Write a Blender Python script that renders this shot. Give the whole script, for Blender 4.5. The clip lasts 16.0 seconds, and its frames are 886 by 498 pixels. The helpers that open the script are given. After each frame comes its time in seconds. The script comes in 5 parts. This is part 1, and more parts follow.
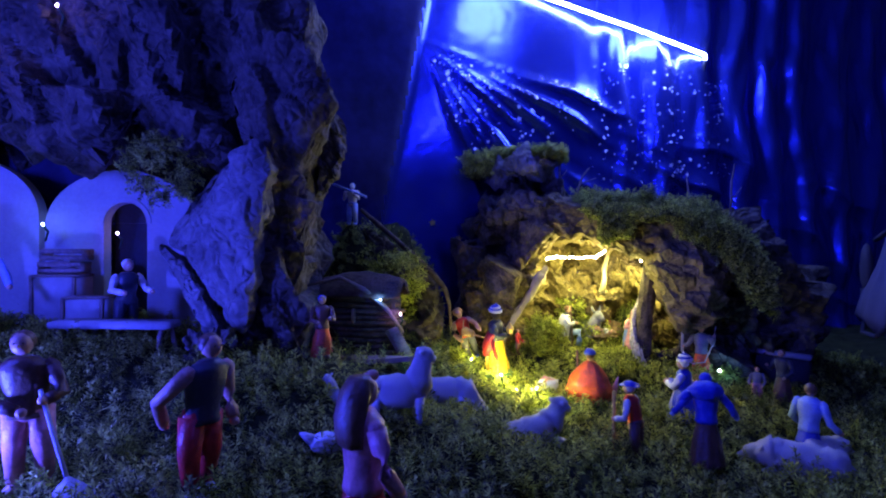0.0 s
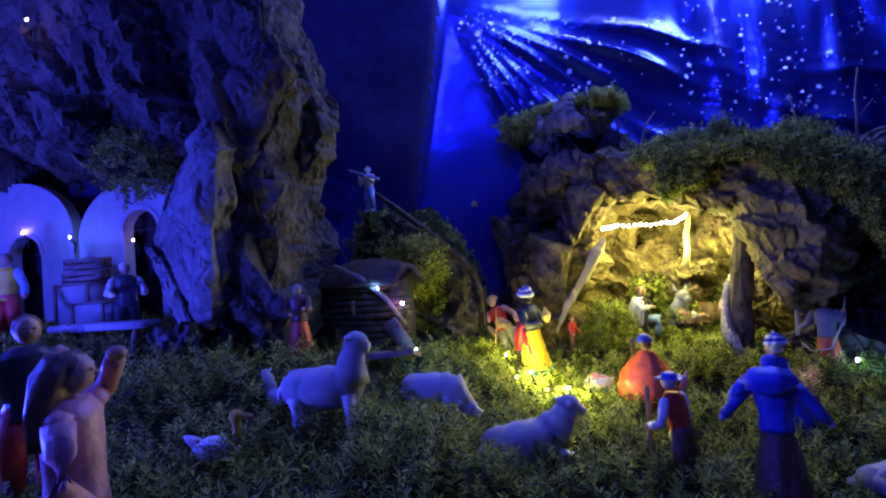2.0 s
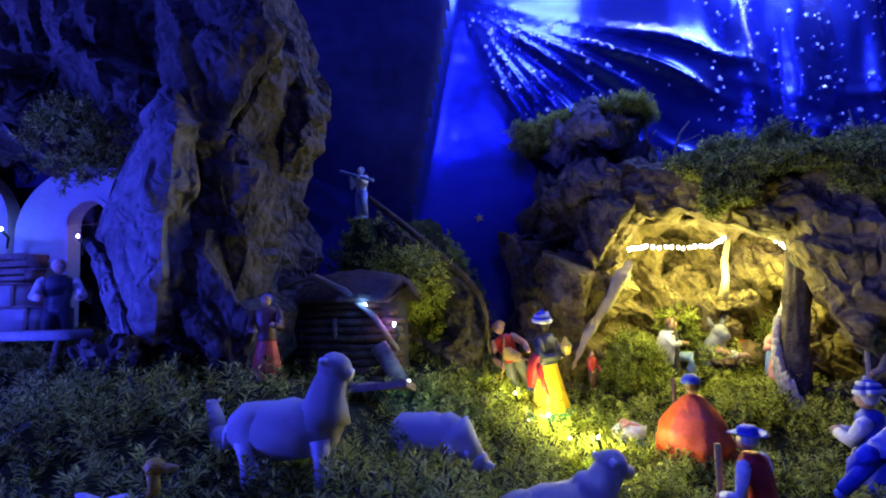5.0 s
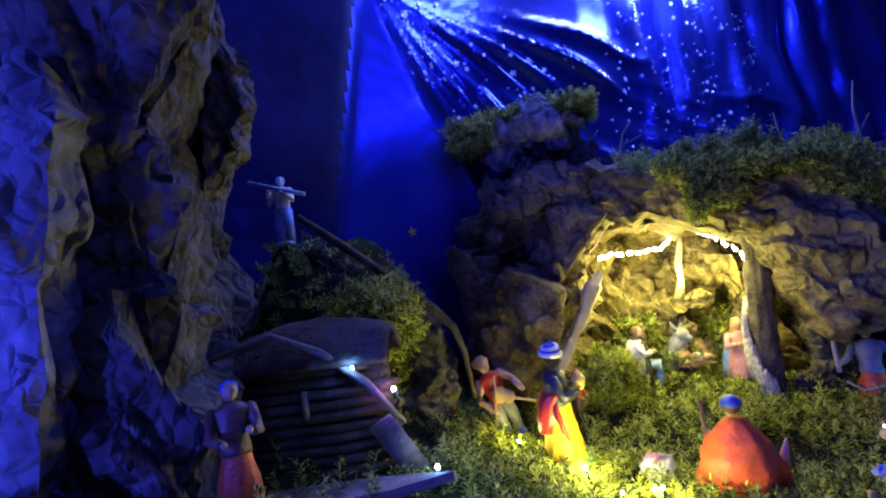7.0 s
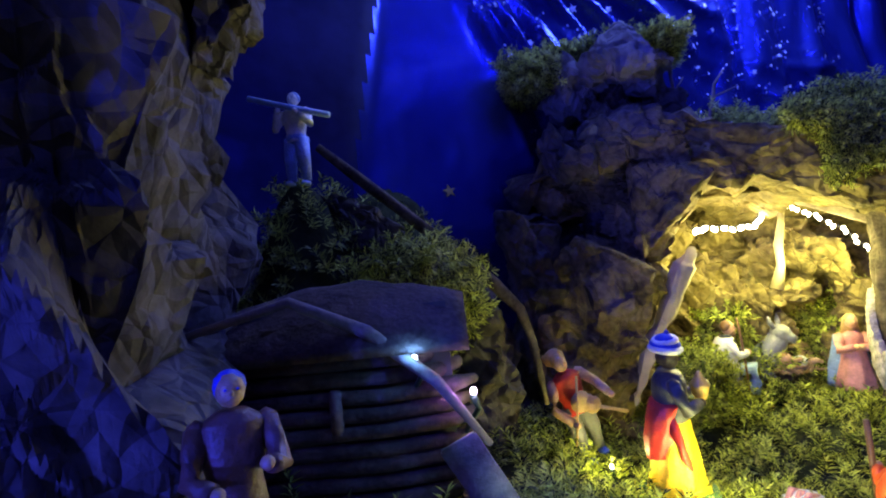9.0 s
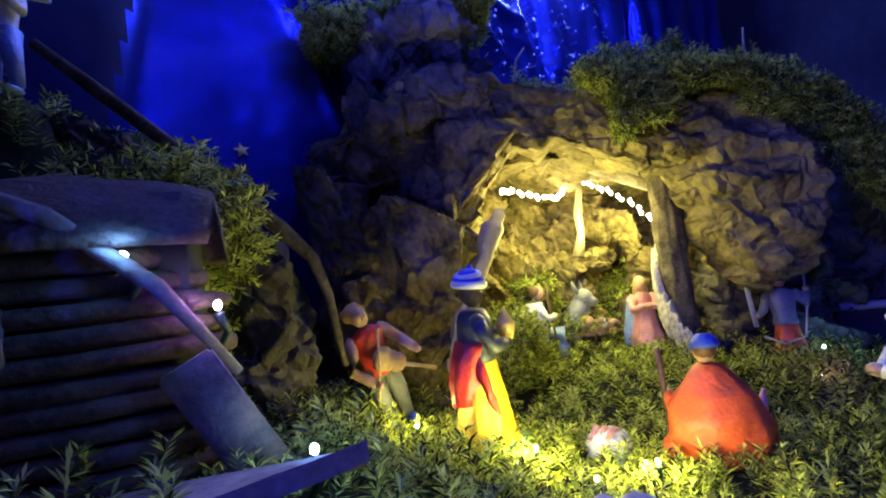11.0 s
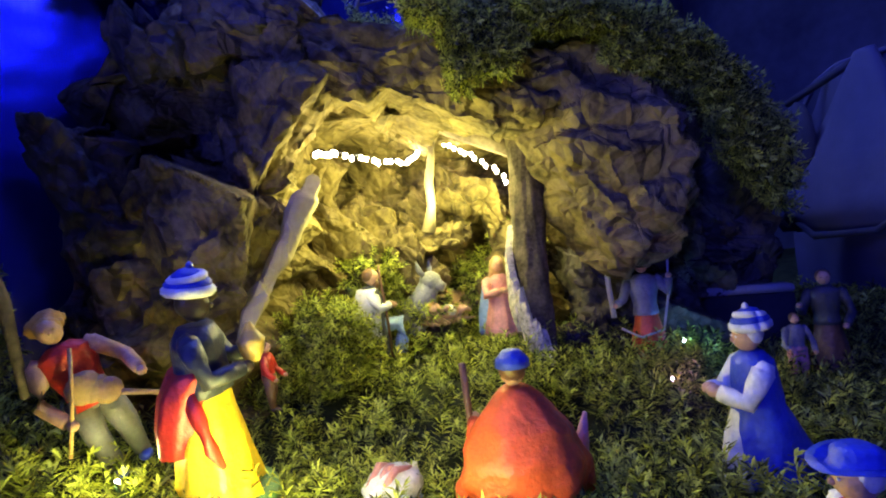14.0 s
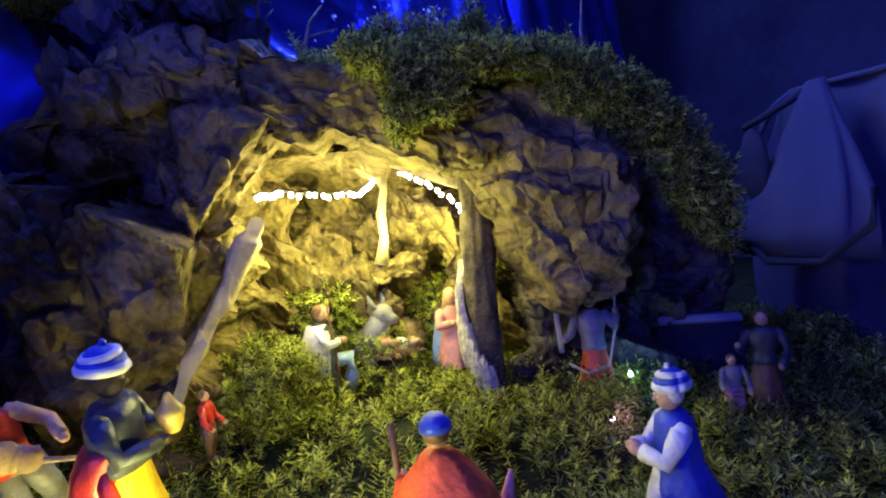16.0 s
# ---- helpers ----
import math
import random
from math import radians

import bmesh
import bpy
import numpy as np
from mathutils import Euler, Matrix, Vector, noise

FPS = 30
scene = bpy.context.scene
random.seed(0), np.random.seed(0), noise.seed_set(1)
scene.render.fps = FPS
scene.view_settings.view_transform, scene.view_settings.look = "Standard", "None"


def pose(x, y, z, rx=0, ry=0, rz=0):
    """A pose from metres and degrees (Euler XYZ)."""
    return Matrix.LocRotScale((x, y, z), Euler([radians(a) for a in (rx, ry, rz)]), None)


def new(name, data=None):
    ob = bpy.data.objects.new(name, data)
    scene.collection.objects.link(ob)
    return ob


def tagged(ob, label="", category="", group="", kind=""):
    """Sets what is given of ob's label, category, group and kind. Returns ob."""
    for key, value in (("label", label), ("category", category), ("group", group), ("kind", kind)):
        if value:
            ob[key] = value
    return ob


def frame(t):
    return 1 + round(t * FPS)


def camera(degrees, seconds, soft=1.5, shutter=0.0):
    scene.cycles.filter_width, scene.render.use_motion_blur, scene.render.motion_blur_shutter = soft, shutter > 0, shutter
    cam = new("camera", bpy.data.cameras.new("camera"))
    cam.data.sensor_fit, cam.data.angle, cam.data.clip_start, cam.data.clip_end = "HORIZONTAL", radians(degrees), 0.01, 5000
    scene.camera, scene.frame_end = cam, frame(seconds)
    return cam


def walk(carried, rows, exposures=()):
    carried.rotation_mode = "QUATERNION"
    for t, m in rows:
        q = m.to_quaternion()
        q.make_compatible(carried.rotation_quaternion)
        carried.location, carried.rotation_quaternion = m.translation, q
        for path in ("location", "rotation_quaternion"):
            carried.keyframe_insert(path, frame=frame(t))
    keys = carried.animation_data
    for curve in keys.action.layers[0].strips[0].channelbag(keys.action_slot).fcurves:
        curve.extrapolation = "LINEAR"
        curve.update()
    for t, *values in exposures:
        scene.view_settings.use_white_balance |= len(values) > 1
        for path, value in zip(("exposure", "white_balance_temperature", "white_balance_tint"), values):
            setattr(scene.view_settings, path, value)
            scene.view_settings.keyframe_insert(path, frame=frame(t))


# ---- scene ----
EXPOSURES = [(0.0, 0.95), (4.7, 0.95), (7.5, 1.0), (10.3, 0.85), (13.0, 0.75), (16.0, 0.92)]
cam = camera(80, 16.0, soft=2.0)
PATH = [
    (0.0, 0.0000, 0.0000, 0.2000, 90.00, 0.00, -0.00),
    (0.5, 0.0353, 0.0545, 0.1854, 90.25, 2.95, 7.90),
    (1.0, 0.0766, 0.0976, 0.1791, 90.95, 3.50, 13.38),
    (1.5, 0.1280, 0.1222, 0.1657, 91.54, 3.95, 15.07),
    (2.0, 0.1775, 0.1441, 0.1460, 92.12, 4.75, 16.85),
    (2.5, 0.2098, 0.1642, 0.1329, 93.13, 3.17, 17.45),
    (3.0, 0.2433, 0.1902, 0.1227, 93.31, 2.74, 17.03),
    (3.5, 0.2538, 0.2039, 0.1173, 93.87, 2.01, 17.57),
    (4.0, 0.2295, 0.2244, 0.1219, 94.76, -0.68, 16.91),
    (4.5, 0.1848, 0.2401, 0.1286, 94.70, 1.23, 16.18),
    (4.7, 0.1623, 0.2397, 0.1274, 95.49, 1.62, 16.38),
    (6.8, -0.0300, 0.3298, 0.1799, 94.23, 7.87, -3.48),
    (7.0, -0.0450, 0.3402, 0.1821, 93.56, 7.99, -4.67),
    (7.5, -0.0812, 0.3627, 0.1941, 92.15, 8.23, -6.51),
    (8.0, -0.0904, 0.4203, 0.2188, 92.30, 7.01, -5.86),
    (8.2, -0.1026, 0.4344, 0.2116, 92.17, 6.70, -4.64),
    (10.3, -0.1044, 0.5354, 0.0993, 95.16, 4.91, -17.75),
    (10.5, -0.0946, 0.5338, 0.0943, 95.31, 5.72, -19.24),
    (11.0, -0.0669, 0.5317, 0.1001, 95.11, 7.73, -24.78),
    (11.5, -0.0523, 0.5353, 0.1035, 92.80, 9.43, -30.31),
    (12.0, -0.0312, 0.5468, 0.1021, 91.61, 8.06, -36.67),
    (12.5, -0.0132, 0.5630, 0.1064, 88.77, 8.19, -38.99),
    (13.0, 0.0105, 0.5600, 0.1077, 88.74, 7.10, -35.29),
    (13.5, 0.0384, 0.5648, 0.1088, 88.88, 6.79, -32.97),
    (14.0, 0.0563, 0.5608, 0.1123, 89.16, 7.13, -31.59),
    (14.5, 0.0832, 0.5555, 0.1154, 89.06, 7.03, -28.92),
    (15.0, 0.1087, 0.5428, 0.1190, 89.01, 6.39, -26.29),
    (15.5, 0.1188, 0.5283, 0.1316, 87.74, 6.35, -27.06),
    (16.0, 0.0876, 0.5406, 0.1452, 87.90, 7.19, -32.66),
]
walk(cam, [(t, pose(*p)) for t, *p in PATH], exposures=EXPOSURES)

# ---------- world and light ----------
world = bpy.data.worlds.new("night")
scene.world = world
world.use_nodes = True
world.node_tree.nodes["Background"].inputs[0].default_value = (0.01, 0.012, 0.05, 1)
world.node_tree.nodes["Background"].inputs[1].default_value = 0.05

BLUE = (0.036, 0.05, 1.0)
WARM = (1.0, 0.96, 0.29)
CYAN = (0.085, 0.14, 1.0)


def point(name, at, power, color, size=0.004):
    d = bpy.data.lights.new(name, "POINT")
    d.energy, d.color, d.shadow_soft_size = power, color, size
    ob = new(name, d)
    ob.location = at
    return ob


# two blue lamps at the backdrop rope, three added unseen for front and left
for at, p in (((0.45, 1.08, 0.66), 4.4), ((0.17, 0.93, 0.72), 3.6), ((-0.35, 0.52, 0.85), 3.2), ((-0.64, 0.16, 0.36), 11.5), ((0.30, 0.15, 0.75), 3.0)):
    point("blue_glow_lamp", at, p, CYAN if at[1] > 0.9 else BLUE, 0.05)
# warm string in the grotto
for at, p in (((0.205, 0.928, 0.148), 0.14), ((0.245, 0.930, 0.148), 0.18), ((0.285, 0.935, 0.148), 0.175), ((0.325, 0.935, 0.155), 0.11), ((0.340, 0.932, 0.135), 0.07)):
    point("string_glow", at, p, WARM, 0.006)
# warm bulbs sunk in the moss by the tall king and the fiddler
for at, p in (((0.085, 0.772, 0.018), 0.22), ((0.130, 0.735, 0.010), 0.22), ((0.045, 0.835, 0.030), 0.045)):
    point("moss_bulb_glow", at, p, WARM, 0.004)


# ---------- materials ----------
def nodes_of(name):
    m = bpy.data.materials.new(name)
    m.use_nodes = True
    nt = m.node_tree
    return m, nt, nt.nodes["Principled BSDF"]


def material(name, base, rough=0.7, metal=0.0, vary=0.25, scale=60.0, bump=0.2, bscale=None, other=None, spec=0.4, island=False, coat=0.0):
    """Painted or natural surface: two scales of colour variation and a fine relief."""
    m, nt, b = nodes_of(name)
    tc = nt.nodes.new("ShaderNodeTexCoord")
    n1 = nt.nodes.new("ShaderNodeTexNoise")
    n1.inputs["Scale"].default_value, n1.inputs["Detail"].default_value = scale, 5
    n2 = nt.nodes.new("ShaderNodeTexNoise")
    n2.inputs["Scale"].default_value, n2.inputs["Detail"].default_value = scale * 6, 4
    for n in (n1, n2):
        nt.links.new(tc.outputs["Object"], n.inputs["Vector"])
    ramp = nt.nodes.new("ShaderNodeValToRGB")
    lo = [c * (1 - vary) for c in base]
    hi = [min(1, c * (1 + vary)) for c in (other or base)]
    ramp.color_ramp.elements[0].position, ramp.color_ramp.elements[1].position = 0.32, 0.68
    ramp.color_ramp.elements[0].color, ramp.color_ramp.elements[1].color = (*lo, 1), (*hi, 1)
    mixn = nt.nodes.new("ShaderNodeMath")
    mixn.operation = "MULTIPLY_ADD"
    mixn.inputs[1].default_value, mixn.inputs[2].default_value = 0.35, 0.0
    nt.links.new(n2.outputs["Fac"], mixn.inputs[0])
    add = nt.nodes.new("ShaderNodeMath")
    add.operation = "MULTIPLY_ADD"
    add.inputs[1].default_value = 0.65
    nt.links.new(n1.outputs["Fac"], add.inputs[0])
    nt.links.new(mixn.outputs[0], add.inputs[2])
    src = add.outputs[0]
    if island:
        geo = nt.nodes.new("ShaderNodeNewGeometry")
        half = nt.nodes.new("ShaderNodeMath")
        half.operation = "MULTIPLY_ADD"
        half.inputs[1].default_value = 0.5
        scaled = nt.nodes.new("ShaderNodeMath")
        scaled.operation = "MULTIPLY"
        scaled.inputs[1].default_value = 0.5
        nt.links.new(src, scaled.inputs[0])
        nt.links.new(geo.outputs["Random Per Island"], half.inputs[0])
        nt.links.new(scaled.outputs[0], half.inputs[2])
        src = half.outputs[0]
    nt.links.new(src, ramp.inputs["Fac"])
    nt.links.new(ramp.outputs["Color"], b.inputs["Base Color"])
    b.inputs["Roughness"].default_value, b.inputs["Metallic"].default_value = rough, metal
    b.inputs["Specular IOR Level"].default_value = spec
    b.inputs["Coat Weight"].default_value = coat
    if bump:
        n3 = nt.nodes.new("ShaderNodeTexNoise")
        n3.inputs["Scale"].default_value, n3.inputs["Detail"].default_value = bscale or scale * 4, 6
        nt.links.new(tc.outputs["Object"], n3.inputs["Vector"])
        bp = nt.nodes.new("ShaderNodeBump")
        bp.inputs["Strength"].default_value, bp.inputs["Distance"].default_value = bump, 0.002
        nt.links.new(n3.outputs["Fac"], bp.inputs["Height"])
        nt.links.new(bp.outputs["Normal"], b.inputs["Normal"])
    return m


def glow(name, color, strength):
    m, nt, b = nodes_of(name)
    b.inputs["Base Color"].default_value = (*color, 1)
    b.inputs["Emission Color"].default_value = (*color, 1)
    b.inputs["Emission Strength"].default_value = strength
    return m


def let_through(m, share):
    nt = m.node_tree
    b, out = nt.nodes["Principled BSDF"], nt.nodes["Material Output"]
    tr, mx = nt.nodes.new("ShaderNodeBsdfTranslucent"), nt.nodes.new("ShaderNodeMixShader")
    nt.links.new(b.inputs["Base Color"].links[0].from_socket, tr.inputs["Color"])
    mx.inputs[0].default_value = share
    nt.links.new(b.outputs[0], mx.inputs[1])
    nt.links.new(tr.outputs[0], mx.inputs[2])
    nt.links.new(mx.outputs[0], out.inputs["Surface"])


M_MOSS = material("moss_leaf", (0.028, 0.040, 0.008), 0.6, 0, 0.5, 40, 0.0, None, (0.42, 0.46, 0.075), 0.3, True)
let_through(M_MOSS, 0.3)


def creased(m, scale, depth):
    """Adds fine fold lines of crumpled paper to the relief."""
    nt = m.node_tree
    b = nt.nodes["Principled BSDF"]
    old = b.inputs["Normal"].links[0].from_socket
    tc, warp, mix = nt.nodes.new("ShaderNodeTexCoord"), nt.nodes.new("ShaderNodeTexNoise"), nt.nodes.new("ShaderNodeVectorMath")
    warp.inputs["Scale"].default_value = scale * 0.6
    mix.operation = "MULTIPLY_ADD"
    mix.inputs[1].default_value = (0.03, 0.03, 0.03)
    nt.links.new(tc.outputs["Object"], warp.inputs["Vector"])
    nt.links.new(warp.outputs["Color"], mix.inputs[0])
    nt.links.new(tc.outputs["Object"], mix.inputs[2])
    for k, (sc, dp) in enumerate(((scale, depth), (scale * 2.7, depth * 0.4))):
        v, bp = nt.nodes.new("ShaderNodeTexVoronoi"), nt.nodes.new("ShaderNodeBump")
        v.feature = "DISTANCE_TO_EDGE"
        v.inputs["Scale"].default_value = sc
        bp.inputs["Strength"].default_value, bp.inputs["Distance"].default_value = 0.8, dp
        nt.links.new(mix.outputs[0], v.inputs["Vector"])
        nt.links.new(v.outputs["Distance"], bp.inputs["Height"])
        nt.links.new(old, bp.inputs["Normal"])
        old = bp.outputs["Normal"]
    nt.links.new(old, b.inputs["Normal"])


M_SOIL = material("mossy_soil", (0.022, 0.026, 0.010), 0.95, 0, 0.4, 50, 0.6, 200, (0.04, 0.05, 0.016), 0.1)
M_ROCK = material("painted_paper_rock", (0.080, 0.057, 0.018), 0.85, 0, 0.5, 34, 0.6, 240, (0.20, 0.152, 0.056), 0.25)
# dark rock paper, darkened further to imitate shade on column, slab foot and bank
M_ROCKDARK = material("dark_shaded_paper_rock", (0.036, 0.031, 0.025), 0.85, 0, 0.5, 22, 0.5, 200, (0.105, 0.09, 0.068), 0.2)
M_PALE = material("pale_paper_rock", (0.095, 0.088, 0.078), 0.85, 0, 0.4, 14, 0.4, 160, (0.23, 0.215, 0.19), 0.2)
for m_paper in (M_ROCK, M_ROCKDARK, M_PALE):
    creased(m_paper, 26, 0.022)
# whitish paper of the pillar; on the fold the cream imitates lamplight
M_CREAM = material("cream_and_lit_paper", (0.40, 0.33, 0.18), 0.8, 0, 0.2, 30, 0.25, 200)
M_BARK = material("pine_bark", (0.03, 0.022, 0.015), 0.95, 0, 0.4, 60, 0.8, 260, (0.12, 0.095, 0.065), 0.15)
M_BARKPALE = material("flaking_bark", (0.13, 0.11, 0.075), 0.95, 0, 0.5, 140, 0.8, 400, (0.55, 0.50, 0.38), 0.15)
M_WOOD = material("weathered_wood", (0.16, 0.12, 0.09), 0.8, 0, 0.3, 50, 0.5, 260, (0.28, 0.22, 0.16), 0.25)
M_DARKWOOD = material("dark_bark_log", (0.05, 0.035, 0.025), 0.9, 0, 0.4, 60, 0.8, 260, (0.10, 0.07, 0.05), 0.2)
M_PLASTER = material("white_plaster", (0.36, 0.35, 0.33), 0.9, 0, 0.15, 30, 0.25, 140)
M_ROOM = material("dark_wall_paint", (0.15, 0.15, 0.165), 0.9, 0, 0.3, 5, 0.1, 60)
# white cloth set dark and bluish: dim blue light put into the colour
M_CLOTH = material("dimmed_white_cloth", (0.075, 0.075, 0.10), 0.9, 0, 0.15, 12, 0.3, 90)
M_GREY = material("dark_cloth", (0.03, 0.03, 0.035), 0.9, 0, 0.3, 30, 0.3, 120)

PAINT = {}


def paint(name, color, rough=0.42, vary=0.3):
    if name not in PAINT:
        PAINT[name] = material("paint_" + name, color, rough, 0, vary, 7, 0.5, 30, None, 0.5)
    return PAINT[name]


RED = paint("red", (0.55, 0.035, 0.02))
ORANGE = paint("orange_red", (0.72, 0.11, 0.025))
YELLOW = paint("yellow", (0.75, 0.48, 0.02))
BLUEP = paint("blue", (0.03, 0.06, 0.42))
PALEBLUE = paint("pale_blue", (0.25, 0.36, 0.6))
WHITE = paint("white", (0.72, 0.70, 0.66))
SKIN = paint("skin", (0.55, 0.32, 0.19))
DARKSKIN = paint("dark_skin", (0.035, 0.022, 0.016))
BROWN = paint("brown", (0.13, 0.065, 0.03))
HAIR = paint("hair_brown", (0.17, 0.09, 0.035))
BLOND = paint("fair_hair", (0.5, 0.27, 0.07))
GREYP = paint("grey", (0.2, 0.2, 0.2))
DARK = paint("dark_grey", (0.04, 0.045, 0.055))
PINK = paint("pink", (0.62, 0.27, 0.23))
GREEN = paint("green", (0.06, 0.16, 0.06))
GOLD = paint("gold", (0.6, 0.4, 0.08), 0.3)
TAN = paint("tan", (0.42, 0.27, 0.11))
WOOL = material("sheep_wool", (0.55, 0.53, 0.48), 0.85, 0, 0.2, 120, 0.6, 420)


# ---------- mesh kit ----------
def link(name, bm, mats, parent=None, label="", smooth=True, crease=0):
    me = bpy.data.meshes.new(name)
    bm.normal_update()
    bm.to_mesh(me)
    bm.free()
    for m in mats if isinstance(mats, (list, tuple)) else [mats]:
        me.materials.append(m)
    if smooth:
        me.polygons.foreach_set("use_smooth", [True] * len(me.polygons))
    if crease:
        me.set_sharp_from_angle(angle=radians(crease))
    ob = new(name, me)
    if parent:
        ob.parent = parent
    if label:
        ob["label"] = label
    return ob


def part(name, bm, mat, parent, label="", smooth=True):
    return link(name, bm, mat, parent, label, smooth)


def thing(name, at=(0, 0, 0), rz=0.0, label="", category="", group="", kind=""):
    e = new(name)
    e.empty_display_size = 0.01
    e.matrix_basis = pose(*at, 0, 0, rz)
    return tagged(e, label, category, group, kind)


def rings(bm, loops, mi, cap=True):
    """Joins loops of equal length into a skin."""
    vs = [[bm.verts.new(p) for p in lp] for lp in loops]
    n = len(vs[0])
    for a, b in zip(vs, vs[1:]):
        for i in range(n):
            f = bm.faces.new((a[i], a[(i + 1) % n], b[(i + 1) % n], b[i]))
            f.material_index = mi
    if cap:
        for lp, rev in ((vs[0], True), (vs[-1], False)):
            c = bm.verts.new(sum((v.co for v in lp), Vector()) / n)
            for i in range(n):
                t = (lp[(i + 1) % n], lp[i], c) if rev else (lp[i], lp[(i + 1) % n], c)
                bm.faces.new(t).material_index = mi


def loft(bm, secs, mi=0, seg=20, folds=0, amp=0.0, turn=0.0, lumps=0.05):
    """Stack of level ellipses (x, y, z, rx, ry), with cloth folds fading upwards."""
    z0, z1 = secs[0][2], secs[-1][2]
    if len(secs) > 3:
        fine = []
        for p, q in zip(secs, secs[1:]):
            fine += [[u + (w - u) * f / 3 for u, w in zip(p, q)] for f in range(3)]
        secs = fine + [secs[-1]]
    loops = []
    for x, y, z, rx, ry in secs:
        k = 1 - (z - z0) / (z1 - z0 + 1e-9)
        lp = []
        for i in range(seg):
            a = 2 * math.pi * i / seg
            r = 1 + amp * k * math.sin(folds * a + turn + 3 * k) + 0.5 * amp * k * math.sin((folds * 2 + 1) * a)
            r += lumps * noise.noise(Vector((math.cos(a) * 1.7 + mi, math.sin(a) * 1.7, z * 9)))
            lp.append((x + rx * r * math.cos(a), y + ry * r * math.sin(a), z))
        loops.append(lp)
    rings(bm, loops, mi)


def tube(bm, pts, radii, mi=0, seg=8, rough=0.0):
    pts = [Vector(p) for p in pts]
    if not isinstance(radii, (list, tuple)):
        radii = [radii] * len(pts)
    loops = []
    up = Vector((0.13, 0.31, 0.94))
    for i, p in enumerate(pts):
        d = (pts[min(i + 1, len(pts) - 1)] - pts[max(i - 1, 0)]).normalized()
        s = d.cross(up)
        s = s.normalized() if s.length > 1e-4 else Vector((1, 0, 0))
        t = s.cross(d).normalized()
        lp = []
        for k in range(seg):
            a = 2 * math.pi * k / seg
            q = s * math.cos(a) + t * math.sin(a)
            r = radii[i] * (1 + rough * noise.noise(Vector((p + q * radii[i]) * 90)))
            lp.append(p + q * r)
        loops.append(lp)
    rings(bm, loops, mi)


def ball(bm, c, r, mi=0, rot=None, sub=2, rough=0.0):
    r = (r, r, r) if isinstance(r, (int, float)) else r
    g = bmesh.ops.create_icosphere(bm, subdivisions=sub, radius=1)
    m = Matrix.Translation(c) @ (rot or Matrix.Identity(4)) @ Matrix.Diagonal((*r, 1))
    for v in g["verts"]:
        k = 1 + rough * noise.noise(v.co * 4 + Vector(c) * 50)
        v.co = m @ (v.co * k)
        for f in v.link_faces:
            f.material_index = mi


def box(bm, c, s, mi=0, rot=None, bevel=0.0):
    g = bmesh.ops.create_cube(bm, size=1)
    m = Matrix.Translation(c) @ (rot or Matrix.Identity(4)) @ Matrix.Diagonal((*s, 1))
    for v in g["verts"]:
        v.co = m @ v.co
        for f in v.link_faces:
            f.material_index = mi
    if bevel:
        es = list({e for v in g["verts"] for e in v.link_edges})
        bmesh.ops.bevel(bm, geom=es, offset=bevel, segments=2, affect="EDGES")


def plane_fold(q):
    d, c = noise.voronoi(q)
    h = []
    for k in (0, 1):
        g = noise.cell_vector(c[k] * 7.3 + Vector((0.5, 0.2, 0.9)))
        h.append((g * 1.5).dot(q - c[k]) + 0.5 * noise.cell(c[k] * 5.1))
    w = 0.5 * max(0.0, 1 - (d[1] - d[0]) / 0.07)
    return h[0] * (1 - w) + h[1] * w


def facets(p, s):
    """Crumpled paper: sharp creases between nearly flat facets at three sizes."""
    q = Matrix.Rotation(0.6, 3, (0.3, 0.5, 0.8)) @ p * s
    q.z *= 0.75
    return plane_fold(q) + 0.42 * plane_fold(q * 2.1 + Vector((3, 1, 7))) + 0.17 * plane_fold(q * 4.7 + Vector((9, 5, 2))) + 0.4 * noise.noise(p * s * 0.5)


def relief(outline, depth, bulge=0.02, amp=0.02, size=12.0, nr=38, na=170, mi=0, seed=0.0):
    """A crumpled body: outline in (s, z), its face bulging to -y, with a back at +depth."""
    pts = [Vector((s, z)) for s, z in outline]
    n = len(pts)
    fine = []
    for i in range(na):
        u = i / na * n
        k, f = int(u), u - int(u)
        p0, p1, p2, p3 = pts[(k - 1) % n], pts[k % n], pts[(k + 1) % n], pts[(k + 2) % n]
        cr = 0.5 * (2 * p1 + (p2 - p0) * f + (2 * p0 - 5 * p1 + 4 * p2 - p3) * f * f + (3 * p1 - p0 - 3 * p2 + p3) * f ** 3)
        fine.append(cr * 0.6 + (p1.lerp(p2, f)) * 0.4)
    c = sum(fine, Vector((0, 0))) / na
    loops = []
    for k in range(1, nr + 1):
        r = k / nr
        loops.append([(c.x + (p.x - c.x) * r, -bulge * (1 - r ** 3), c.y + (p.y - c.y) * r) for p in fine])
    for k in range(1, 9):
        g = 1 - 0.02 * k
        loops.append([(c.x + (p.x - c.x) * g, depth * k / 8, c.y + (p.y - c.y) * g) for p in fine])
    bm = bmesh.new()
    rings(bm, loops, mi)
    bm.normal_update()
    off = Vector((seed, seed * 2.3, -seed))
    moves = [(v, v.normal * (amp * facets(v.co + off, size))) for v in bm.verts]
    for v, m in moves:
        v.co += m
    bmesh.ops.recalc_face_normals(bm, faces=bm.faces)
    return bm


